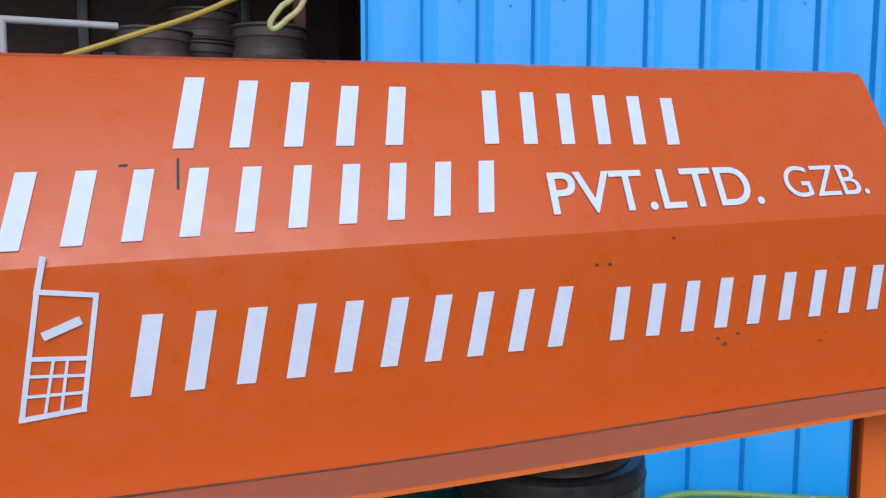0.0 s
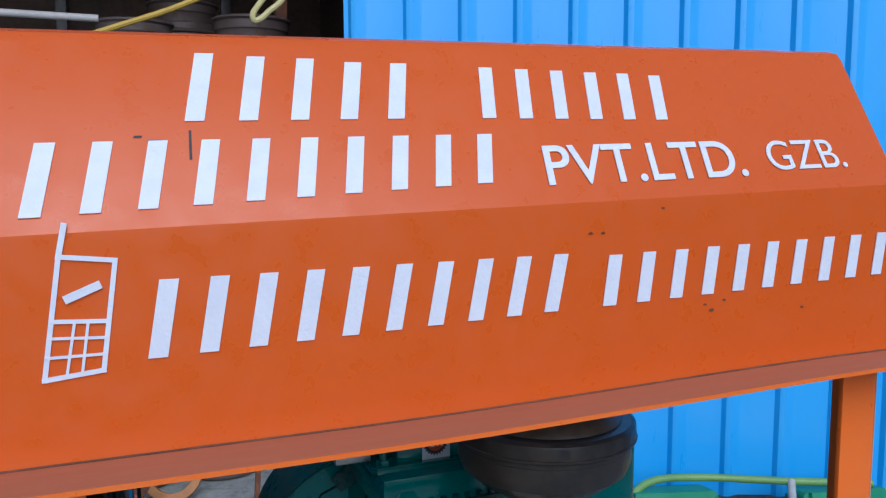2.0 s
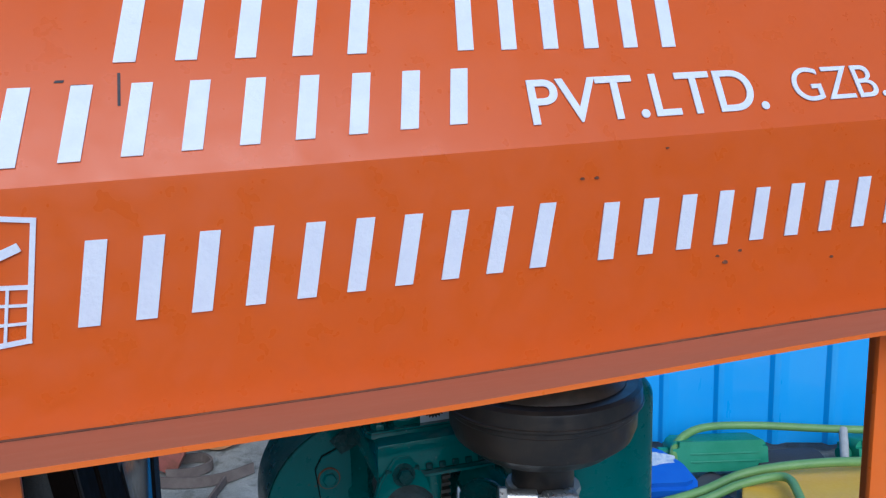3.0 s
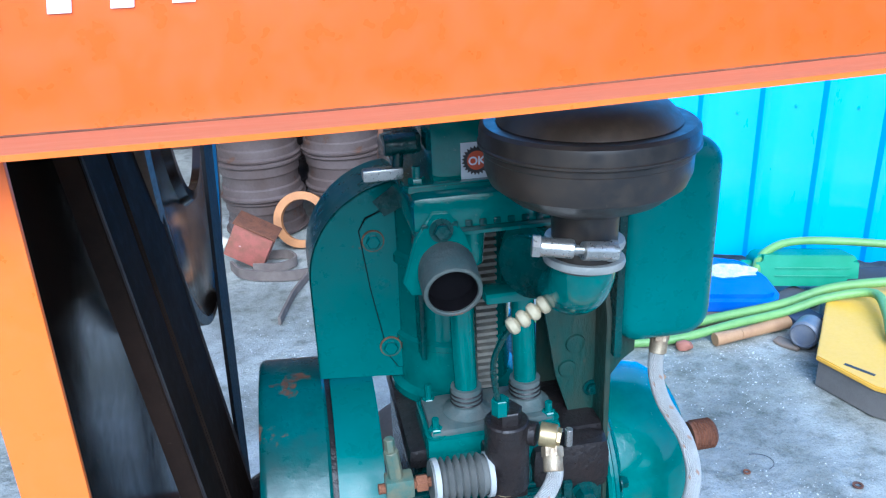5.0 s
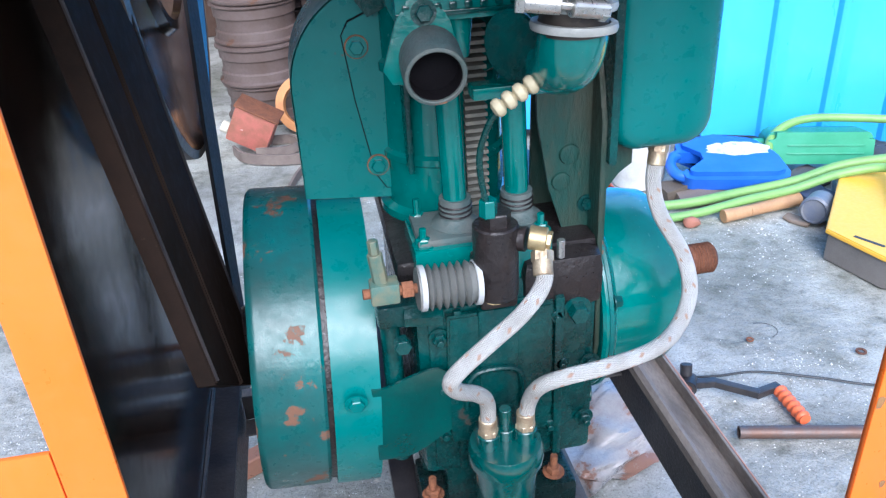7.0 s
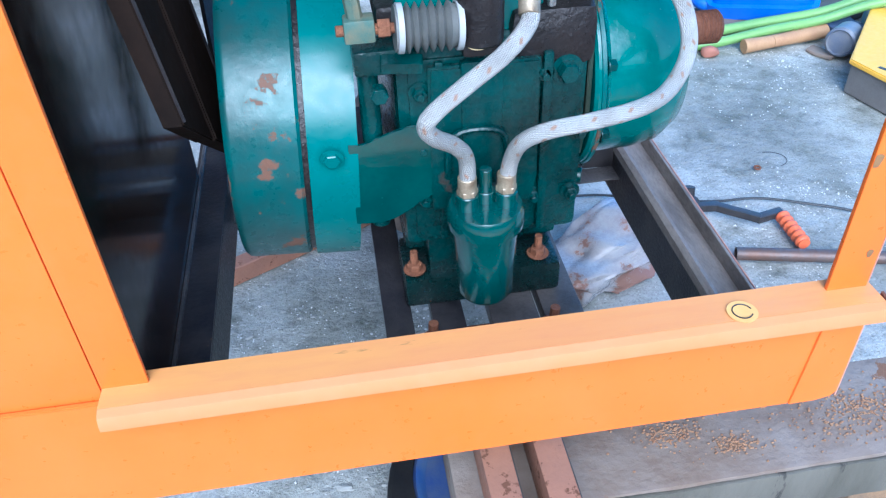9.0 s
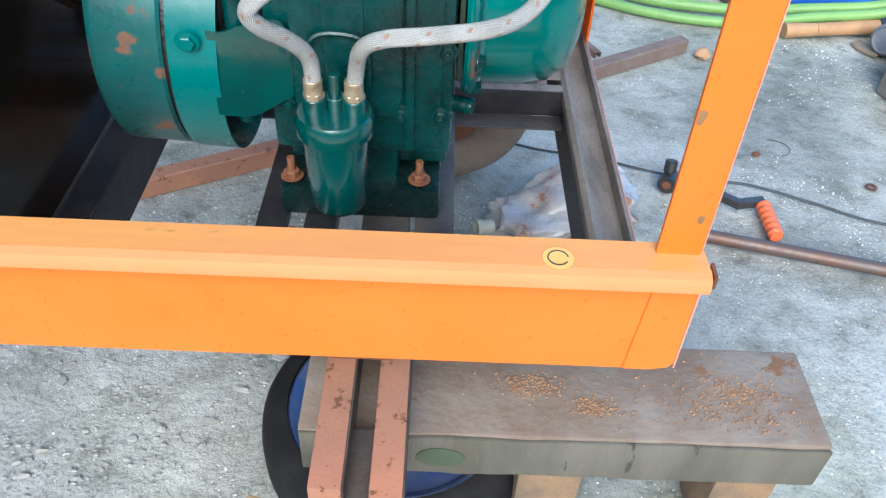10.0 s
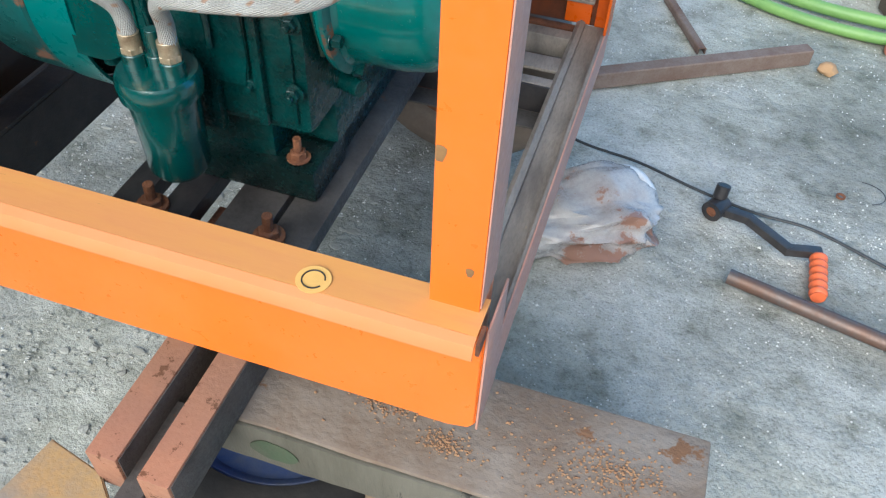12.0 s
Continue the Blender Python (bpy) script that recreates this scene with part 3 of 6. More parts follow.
def chassis():
    b = bm()
    slab(b, [(-0.26, 0.494), (0.798, 0.494), (0.820, 0.499), (0.826, 0.508), (0.826, 0.664), (-0.26, 0.664)], (0, 0.772, 0), (1, 0, 0), (0, 0, 1), 0.007, 0.0012)
    beam = part("front_beam", b, ORANGE_BRIGHT, trolley, "bright orange folded front beam")
    b = bm()
    slab(b, [(0.764, 0.4955), (0.797, 0.4955), (0.819, 0.5005), (0.8248, 0.509), (0.8248, 0.6635), (0.775, 0.6635)], (0, 0.7648, 0), (1, 0, 0), (0, 0, 1), 0.0022, 0.0008)
    part("end_tab", b, ORANGE_BRIGHT, beam)
    b = bm()
    slab(b, [(0.736, 0.664), (0.758, 0.664), (0.758, 0.682), (0.736, 0.680)], (0.8235, 0, 0), (0, 1, 0), (0, 0, 1), 0.004, 0.0006)
    part("end_flap", b, RUST, beam, "rusty cut end of the flange")
    b = bm()
    box(b, 0.8265, 0.8290, 0.7655, 0.838, 0.4965, 0.662, 0.0006)
    part("end_return", b, PINK_WORN, beam, "pinkish primer end face of the beam")
    b = bm()
    strip(b, [(0.792, 0.678), (0.745, 0.680)], -0.026, 0.822, 0.003)
    part("beam_flange", b, PRIMER, beam, "worn yellowed top flange")
    b = bm()
    strip(b, [(0.7445, 0.680), (0.7355, 0.676), (0.732, 0.668), (0.7315, 0.660)], -0.026, 0.822, 0.003)
    part("beam_lip", b, PINK, beam, "pinkish primer lip of the beam")
    b = bm()
    slab(b, arc(0, 0, 0.017, 0, 360, 24)[:-1], (0.660, 0.757, 0.6806), (1, 0, 0), (0, 1, 0), 0.0006)
    part("grinding_mark", b, material("bare_patch", (0.85, 0.5, 0.15), 0.6, bump=0.1), beam)
    b = bm()
    tube(b, [(0.660 + 0.011 * math.cos(a), 0.757 + 0.011 * math.sin(a), 0.6815) for a in [0.2 + 0.5 * k for k in range(12)]], 0.0008, 5, 3)
    part("chalk_ring", b, BLACK_IRON, beam)
    b = bm()
    box(b, -0.60, -0.0285, 0.7735, 0.7785, 0.50, 0.96, 0.001)
    part("side_plate", b, ORANGE_BRIGHT, trolley, "orange plate beside the post")
    for x0, x1, leg in ((0.768, 0.816, 1), (-0.027, 0.021, -1)):
        b = bm()
        box(b, x0, x1, 0.773, 0.779, 0.494, 1.438, 0.0012)
        xs = (x1 - 0.006, x1) if leg > 0 else (x0, x0 + 0.006)
        box(b, xs[0], xs[1], 0.779, 0.826, 0.494, 1.438, 0.0012)
        post = part("corner_post", b, ORANGE_BRIGHT, trolley, "orange painted angle-iron post")
        if leg > 0:
            b = bm()
            box(b, 0.8163, 0.8178, 0.7732, 0.826, 0.684, 1.436, 0.0004)
            part("post_flange", b, PINK_WORN, post, "pinkish primer outer flange")
        for z, dx, g in ((0.852, 0.004, 0.9), (0.728, 0.036, 0.6)):
            if leg > 0:
                b = bm()
                slab(b, [(max(0.0006, dx + g * 0.006 * math.cos(a) * (1 + 0.25 * math.sin(3 * a))), g * 0.011 * math.sin(a) * (1 + 0.2 * math.cos(2 * a))) for a in [k * 0.52 for k in range(12)]],
                     (x0, 0.7729, z), (1, 0, 0), (0, 0, 1), 0.0004)
                part("bare_chip", b, CHIP_DARK, post)
    # long side channels, their tops below the front beam's flange
    b = bm()
    strip(b, [(0.762, 0.462), (0.762, 0.478), (0.766, 0.482), (0.771, 0.479), (0.774, 0.470), (0.811, 0.470)], 0.80, 1.66, 0.004, "y")
    rail = part("side_rail", b, RAIL_TAN, trolley, "dusty steel side channel of the trolley")
    b = bm()
    slab(b, [(0.81, 0.466), (0.90, 0.372), (1.66, 0.372), (1.66, 0.474), (0.81, 0.474)], (0.7597, 0, 0), (0, 1, 0), (0, 0, 1), 0.0018)
    part("rail_face", b, BLACK_IRON, rail)
    b = bm()
    slab(b, [(0.80, 0.475), (0.87, 0.415), (1.66, 0.415), (1.66, 0.5015), (0.80, 0.5015)], (0.8115, 0, 0), (0, 1, 0), (0, 0, 1), 0.005, 0.0008)
    part("rail_web", b, RAIL_TAN, rail)
    b = bm()
    slab(b, [(0.80, 0.475), (0.87, 0.415), (1.66, 0.415), (1.66, 0.502), (0.80, 0.502)], (0.8168, 0, 0), (0, 1, 0), (0, 0, 1), 0.0022, 0.0005)
    part("rail_paint", b, PINK_WORN, rail, "pinkish primer on the outer face")
    b = bm()
    tube(b, [(0.803 + 0.0015 * noise.noise(Vector((k * 0.6, 1, 0))), 0.80 + 0.0425 * k, 0.4695) for k in range(21)], 0.0038, 6, 2)
    part("weld_line", b, material("yellow_dust", (0.3, 0.25, 0.1), 0.8, second=(0.15, 0.13, 0.1), amount=0.9, scale=25, bump=0.3), rail)
    b = bm()
    slab(b, [(0.797, 0.470), (0.806, 0.470), (0.806, 0.545), (0.800, 0.556)], (0.8205, 0, 0), (0, 1, 0), (0, 0, 1), 0.0022, 0.0005)
    part("rail_tab", b, PINK_WORN, rail)
    b = bm()
    box(b, -0.029, 0.029, 0.80, 1.66, 0.484, 0.490, 0.001)
    left = part("side_rail", b, BLACK_IRON, trolley, "black angle side rail of the trolley")
    b = bm()
    slab(b, [(0.81, 0.470), (0.90, 0.385), (1.66, 0.385), (1.66, 0.4835), (0.81, 0.4835)], (0.0245, 0, 0), (0, 1, 0), (0, 0, 1), 0.0045, 0.0008)
    part("rail_web", b, BLACK_IRON, left)
    b = bm()
    tube(b, [(-0.0195, 0.80 + 0.043 * k, 0.4905) for k in range(21)], 0.0045, 6, 0)
    part("weld_line", b, DUSTY_IRON, left)
    for x0, x1, mat in ((0.275, 0.315, BLACK_IRON), (0.343, 0.388, BLACK_IRON), (0.425, 0.492, DUSTY_IRON), (0.500, 0.556, DUSTY_IRON)):
        b = bm()
        box(b, x0, x1, 0.80, 1.62, 0.484, 0.510, 0.0015)
        part("engine_bearer", b, mat, trolley, "steel engine bearer bar")
    for y0, y1, z, drop, mat in ((1.433, 1.456, 0.480, 0.006, RAIL_TAN), (1.482, 1.524, 0.480, 0.006, RAIL_TAN), (1.589, 1.617, 0.480, 0.04, RAIL_TAN), (1.64, 1.66, 0.47, 0.05, RUST)):
        b = bm()
        box(b, 0.031, 0.7595, y0, y1, z - drop, z, 0.0015)
        part("cross_member", b, mat, trolley, "dusty steel cross member")
    b = bm()
    box(b, 0.031, 0.7595, 1.4285, 1.4327, 0.428, 0.4795, 0.0008)
    part("cross_member_face", b, BLACK_IRON, trolley)
    b = bm()
    box(b, 0.031, 0.7595, 1.385, 1.4285, 0.424, 0.4278, 0.0008)
    part("cross_member_flange", b, DUSTY_IRON, trolley)
    b = bm()
    box(b, 0.031, 0.7595, 0.80, 0.835, 0.462, 0.482, 0.0015)
    part("cross_member", b, DUSTY_IRON, trolley)
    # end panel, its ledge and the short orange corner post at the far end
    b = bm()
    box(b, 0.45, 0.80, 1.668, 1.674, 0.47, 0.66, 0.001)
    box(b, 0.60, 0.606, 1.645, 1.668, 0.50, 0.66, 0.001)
    part("bulkhead", b, DARK_ORANGE, trolley, "dark orange-brown bulkhead plate")
    b = bm()
    box(b, 0.45, 0.785, 1.650, 1.667, 0.520, 0.526, 0.001)
    part("bulkhead_ledge", b, RAIL_TAN, trolley)
    b = bm()
    box(b, 0.735, 0.782, 1.655, 1.6675, 0.478, 0.5195, 0.001)
    part("bulkhead_patch", b, ORANGE, trolley, "bare orange patch")
    b = bm()
    box(b, 0.790, 0.8195, 1.6615, 1.667, 0.46, 0.72, 0.0012)
    box(b, 0.8145, 0.8195, 1.585, 1.6615, 0.5025, 0.72, 0.0012)
    part("rear_post", b, ORANGE, trolley, "short orange angle post at the far corner")
    for x0, x1, near in ((0.384, 0.426, 0.655), (0.460, 0.502, 0.645)):
        b = bm()
        box(b, x0, x1, near, 1.0, 0.303, 0.375, 0.003)
        bar = part("drawbar", b, PRIMER_RED, trolley, "primer-red drawbar")
        b = bm()
        box(b, x1 + 0.0002, x1 + 0.0018, near + 0.004, 1.0, 0.305, 0.372, 0.0004)
        part("bare_web", b, DUSTY_IRON, bar, "dark bare steel side of the drawbar")
    b = bm()
    box(b, 0.427, 0.459, 0.60, 0.775, 0.318, 0.332, 0.002)
    part("hitch_plate", b, DUSTY_IRON, trolley)
    b = bm()
    slab(b, [(0.30, 0.68), (0.385, 0.66), (0.43, 0.62), (0.43, 0.50), (0.32, 0.52), (0.285, 0.6)], (0, 0, 0.303), (1, 0, 0), (0, 1, 0), 0.014, 0.002)
    part("hitch_tongue", b, material("tan_rust", (0.38, 0.25, 0.11), 0.75, second=(0.24, 0.22, 0.19), amount=0.9, scale=12, wear=(0.2, 0.1, 0.04), wear_amount=0.35, wear_scale=14, bump=0.3), trolley, "rusty hitch plate")
    b = bm()
    box(b, 0.39, 0.475, 0.86, 1.0, 0.376, 0.473, 0.003)
    part("drawbar_bracket", b, RUST, trolley)
    for x, y in ((0.336, 0.935), (0.503, 0.935)):
        b = bm()
        spin(b, [(0, 0), (0.021, 0), (0.021, 0.005), (0, 0.005)], (x, y, 0.510), (0, 0, 1), 20)
        hexbolt(b, (x, y, 0.515), (0.06, 0, 1), 0.014, 0.012, 0.024)
        part("mounting_bolt", b, RUST_BRIGHT, trolley, "rusty mounting bolt")


PINK_WORN = material("worn_pink_primer", (0.58, 0.28, 0.2), 0.6, second=(0.44, 0.26, 0.21), amount=0.8, scale=9, wear=(0.25, 0.13, 0.09), wear_amount=0.12, wear_scale=14, bump=0.15)
# bulkhead colour, mottled from orange to dark brown
DARK_ORANGE = material("mottled_dark_orange", (0.2, 0.05, 0.015), 0.5, second=(0.05, 0.025, 0.018), amount=0.9, scale=6, wear=(0.35, 0.09, 0.02), wear_amount=0.3, wear_scale=6, bump=0.2)
chassis()


def leaning(y, z, out=0.0):
    """A point on the belt casing, which leans in towards its top."""
    return Vector((0.085 - 0.130 * (z - 0.871) + out, y, z))


def casing(outline, depth, out=0.0):
    b = bm()
    front = [b.verts.new(leaning(y, z, out)) for y, z in outline]
    back = [b.verts.new(leaning(y, z, out - depth)) for y, z in outline]
    faces = [b.faces.new(front), b.faces.new(back[::-1])]
    for i in range(len(front)):
        j = (i + 1) % len(front)
        b.faces.new((front[j], front[i], back[i], back[j]))
    bmesh.ops.bevel(b, geom=list(faces[0].edges), offset=0.002, segments=2, affect="EDGES")
    return b


def black_panel():
    """Gloss black side sheet, the upright belt casing before it, and a dished pulley with an opening."""
    b = bm()
    slab(b, [(0.785, 0.491), (1.45, 0.491), (1.45, 0.75), (1.30, 1.43), (0.785, 1.43)], (-0.0255, 0, 0), (0, 1, 0), (0, 0, 1), 0.004)
    bmesh.ops.subdivide_edges(b, edges=[e for e in b.edges if e.calc_length() > 0.3], cuts=24, use_grid_fill=True)
    guard = part("side_sheet", b, BLACK_GLOSS, trolley, "gloss black side sheet of the trolley")
    chan = part("belt_casing", casing([(0.954, 0.871), (1.046, 0.797), (1.046, 1.428), (0.956, 1.428)], 0.022), MAROON, guard, "upright black belt casing")
    part("casing_half", casing([(1.050, 0.795), (1.178, 0.695), (1.180, 1.428), (1.050, 1.428)], 0.024, 0.003), MAROON, chan)
    b = bm()
    tube(b, [leaning(0.957, 1.425 - 0.0275 * k, 0.001) for k in range(21)], 0.002, 6, 0)
    part("rolled_edge", b, BLACK_IRON, chan)
    b = bm()
    tube(b, [leaning(1.177, 1.425 - 0.0365 * k, 0.004) for k in range(21)], 0.0022, 6, 0)
    part("rolled_edge", b, BLACK_IRON, chan)
    b = bm()
    slab(b, [(1.60, 1.25), (1.76, 1.25), (1.64, 1.0), (1.56, 0.78), (1.49, 0.56), (1.40, 0.56), (1.43, 0.80), (1.475, 0.97)], (0.052, 0, 0), (0, 1, 0), (0, 0, 1), 0.006, 0.001)
    part("drive_belt", b, TYRE_BLACK, guard, "black drive belt strand")
    b = bm()
    spin(b, [(0.462, 0.0), (0.462, 0.018), (0.452, 0.022), (0.435, 0.014), (0.42, 0.008), (0.27, 0.002), (0.26, 0.014), (0.245, 0.014), (0.245, 0.0)], (0.022, 1.605, 1.385), (1, 0, 0), 72)
    pul = part("pulley", b, BLACK_GLOSS, guard, "black dished pulley behind the guard")
    b = bm()
    spin(b, [(0.450, 0.0232), (0.4635, 0.0195), (0.4635, 0.004), (0.450, 0.004)], (0.022, 1.605, 1.385), (1, 0, 0), 72, True)
    part("pulley_rim", b, material("tan_bare_rim", (0.16, 0.11, 0.075), 0.5, second=(0.07, 0.05, 0.04), amount=0.8, scale=12, bump=0.2), pul, "bare tan rim edge")


black_panel()


# ---- the diesel engine ----
FIN = material("dusty_fin", (0.21, 0.2, 0.165), 0.7, second=(0.09, 0.095, 0.085), amount=0.8, scale=30, bump=0.2)
BEIGE = material("beige_rubber", (0.42, 0.37, 0.24), 0.6, amount=0.4, scale=30)
engine = thing("diesel_engine", "green single-cylinder diesel engine with chipped paint bolted on bearers", "engine")


def bolt(at, axis, r, parent, mat, h=0.008, stud=0.0):
    b = bm()
    hexbolt(b, at, axis, r, h, stud)
    return part("bolt", b, mat, parent)


def crankcase():
    b = bm()
    box(b, 0.315, 0.545, 1.0, 1.36, 0.635, 0.925, 0.012)
    case = part("crankcase", b, GREEN_DARK, engine, "dark green greasy cast crankcase")
    for name, a, bev in (("sump", (0.346, 0.474, 1.028, 1.36, 0.556, 0.634), 0.008), ("sump_back", (0.318, 0.542, 1.075, 1.36, 0.5655, 0.6345), 0.01), ("face_plate", (0.330, 0.530, 0.9945, 1.0, 0.65, 0.90), 0.002),
                         ("rib", (0.388, 0.438, 0.978, 0.994, 0.63, 0.90), 0.006), ("rib", (0.36, 0.37, 0.985, 0.994, 0.65, 0.90), 0.003), ("rib", (0.485, 0.497, 0.983, 0.994, 0.65, 0.90), 0.003)):
        b = bm()
        box(b, *a, bev)
        part(name, b, GREEN_DARK, case)
    b = bm()
    box(b, 0.310, 0.534, 1.012, 1.115, 0.511, 0.562, 0.008)
    box(b, 0.325, 0.526, 1.115, 1.36, 0.511, 0.556, 0.006)
    part("foot_flange", b, FOOT, case)
    b = bm()
    slab(b, [(0.352, 0.70), (0.478, 0.70), (0.482, 0.74), (0.482, 0.895), (0.352, 0.895), (0.348, 0.74)], (0, 0.9935, 0), (1, 0, 0), (0, 0, 1), 0.012, 0.003)
    part("inspection_cover", b, GREEN_DARK, case, "bolted inspection cover")
    for x, z in ((0.342, 0.862), (0.48, 0.702), (0.342, 0.715), (0.487, 0.872), (0.495, 0.80), (0.53, 0.70), (0.535, 0.79), (0.342, 0.79)):
        bolt((x, 0.992, z), (0, -1, 0), 0.009, case, GREEN_DARK, 0.009, 0.007)
    bolt((0.515, 0.992, 0.873), (0, -1, 0), 0.013, case, GREEN_DARK, 0.016)
    for x, y in ((0.504, 1.032), (0.326, 1.03)):
        bolt((x, y, 0.567), (0, 0, 1), 0.011, case, RUST_BRIGHT, 0.012, 0.02)
    b = bm()
    box(b, 0.30, 0.55, 1.02, 1.33, 0.925, 0.955, 0.01)
    part("deck", b, GREASE, case, "grease-black crankcase deck")
    b = bm()
    box(b, 0.446, 0.552, 0.990, 1.04, 0.872, 0.950, 0.022)
    part("pump_mount", b, GREASE, case)
    b = bm()
    rod(b, (0.492, 0.99, 0.952), (0.492, 0.99, 0.975), 0.005, seg=8)
    part("stud", b, STEEL, case)
    b = bm()
    rod(b, (0.545, 1.09, 0.66), (0.575, 1.08, 0.66), 0.012)
    part("drain_plug", b, GREEN_DARK, case)
    return case


crankcase()


def cylinder_group():
    b = bm()
    prof = [(0.0, 0.94), (0.088, 0.94), (0.088, 0.965), (0.078, 0.97), (0.078, 1.03), (0.083, 1.034), (0.083, 1.042), (0.078, 1.046), (0.076, 1.14), (0.081, 1.145), (0.081, 1.155), (0.076, 1.16), (0.076, 1.235), (0, 1.235)]
    spin(b, prof, (0.392, 1.185, 0), (0, 0, 1), 40)
    cyl = part("cylinder", b, GREEN, engine, "green enamelled cylinder barrel")
    for k in range(24):
        z = 0.985 + 0.0095 * k
        b = bm()
        slab(b, [(0.404, 0), (0.431, 0), (0.429, 0.02), (0.406, 0.02)], (0, 1.088, z), (1, 0, 0), (0, 1, 0), 0.0045)
        part("cooling_fin", b, FIN, cyl)
    # tappet block with its two pushrod tubes
    b = bm()
    box(b, 0.322, 0.488, 1.005, 1.10, 0.905, 0.975, 0.006)
    block = part("tappet_block", b, GREEN, engine, "green tappet housing")
    b = bm()
    for x in (0.380, 0.455):
        spin(b, [(0.03, 0.972), (0.03, 0.985), (0.022, 0.99), (0.019, 0.994), (0.019, 1.018), (0, 1.018)], (x, 1.05, 0), (0, 0, 1), 26)
    box(b, 0.328, 0.482, 1.012, 1.09, 0.974, 0.984, 0.004)
    part("tube_seat", b, material("dusty_green", (0.06, 0.1, 0.1), 0.6, second=(0.12, 0.13, 0.12), amount=0.9, scale=30, bump=0.4), block, "dusty pushrod tube seats")
    for x in (0.380, 0.455):
        b = bm()
        rod(b, (x, 1.05, 1.01), (x - 0.004, 1.06, 1.23), 0.0145)
        rod(b, (x - 0.003, 1.058, 1.165), (x - 0.003, 1.058, 1.175), 0.019)
        part("pushrod_tube", b, GREEN, engine)
        b = bm()
        for k in range(3):
            spin(b, [(0.0185, 0), (0.0205, 0.002), (0.0185, 0.004)], (x, 1.05, 0.996 + 0.006 * k), (0, 0, 1), 22)
        part("tube_gasket", b, GREASE, block)
    for x in (0.335, 0.476):
        bolt((x, 1.02, 0.975), (0, 0, 1), 0.009, block, GREEN, 0.01, 0.012)
    bolt((0.338, 1.085, 0.975), (0, 0, 1), 0.009, block, GREEN, 0.01, 0.02)
    # head and rocker cover
    b = bm()
    box(b, 0.318, 0.500, 1.0, 1.30, 1.232, 1.282, 0.012)
    box(b, 0.365, 0.39, 1.02, 1.06, 1.205, 1.24, 0.006)
    rod(b, (0.385, 1.03, 1.235), (0.385, 1.03, 1.19), 0.018, 0.014)
    rod(b, (0.447, 1.03, 1.235), (0.447, 1.03, 1.18), 0.02, 0.016)
    head = part("cylinder_head", b, GREEN, engine, "green cast cylinder head")
    b = bm()
    box(b, 0.395, 0.475, 1.0, 1.03, 1.148, 1.162, 0.004)
    part("head_bracket", b, GREEN, head)
    b = bm()
    box(b, 0.320, 0.498, 0.9965, 1.0, 1.2405, 1.2455, 0.001)
    part("gasket", b, GREEN_OILY_SHADED, head)
    for k in range(11):
        b = bm()
        box(b, 0.327 + 0.0155 * k, 0.335 + 0.0155 * k, 0.9945, 1.0, 1.2465, 1.2535, 0.002)
        part("cast_rib", b, GREEN_OILY_SHADED, head)
    b = bm()
    slab(b, [(0.312, 0.012), (0.318, 0), (0.49, 0), (0.496, 0.012), (0.496, 0.24), (0.318, 0.24)], (0, 1.02, 1.28), (1, 0, 0), (0, 1, 0), 0.008, 0.002)
    part("gasket_face", b, GREEN, head)
    for x, y in ((0.330, 1.035), (0.330, 1.2)):
        bolt((x, y, 1.283), (0, 0, 1), 0.009, head, GREEN, 0.011, 0.012)
    b = bm()
    box(b, 0.345, 0.470, 1.030, 1.25, 1.283, 1.365, 0.010)
    cover = part("rocker_cover", b, GREEN, engine, "green rocker cover with a small sticker")
    b = bm()
    box(b, 0.337, 0.478, 1.022, 1.258, 1.361, 1.373, 0.005)
    part("cover_rim", b, GREEN_DARK, cover)
    b = bm()
    box(b, 0.385, 0.44, 1.06, 1.16, 1.372, 1.398, 0.008)
    rod(b, (0.41, 1.20, 1.373), (0.41, 1.20, 1.42), 0.012)
    part("breather", b, GREASE, cover)
    b = bm()
    slab(b, [(0, 0), (0.036, 0), (0.036, 0.04), (0, 0.04)], (0.378, 1.0299, 1.288), (1, 0, 0), (0, 0, 1), 0.0004)
    st = part("sticker", b, material("white_sticker", (0.62, 0.68, 0.72), 0.5, bump=0.0), cover, "white sticker with a toothed disc reading OK")
    b = bm()
    slab(b, [((0.0165 if k % 2 else 0.0135) * math.cos(k * math.pi / 24), (0.0165 if k % 2 else 0.0135) * math.sin(k * math.pi / 24)) for k in range(48)], (0.395, 1.0292, 1.308), (1, 0, 0), (0, 0, 1), 0.0003)
    part("toothed_ring", b, BLACK_IRON, st)
    b = bm()
    slab(b, arc(0, 0, 0.0105, 0, 360, 24)[:-1], (0.395, 1.0288, 1.308), (1, 0, 0), (0, 0, 1), 0.0003)
    part("disc", b, material("sticker_orange", (0.55, 0.09, 0.03), 0.5, bump=0.0), st)
    cu = bpy.data.curves.new("sticker_lettering", "FONT")
    cu.body, cu.size, cu.extrude, cu.offset = "OK", 0.0125, 0.0002, 0.0003
    cu.align_x = "CENTER"
    tmp = new("sticker_lettering", cu)
    me = bpy.data.meshes.new_from_object(tmp.evaluated_get(bpy.context.evaluated_depsgraph_get()))
    bpy.data.objects.remove(tmp)
    me.transform(Matrix(((1, 0, 0, 0.395), (0, 0, -1, 1.0282), (0, 1, 0, 1.3035), (0, 0, 0, 1))))
    me.materials.append(WHITE)
    new("sticker_lettering", me).parent = st
    # decompression lever
    b = bm()
    box(b, 0.312, 0.342, 1.06, 1.10, 1.312, 1.335, 0.006)
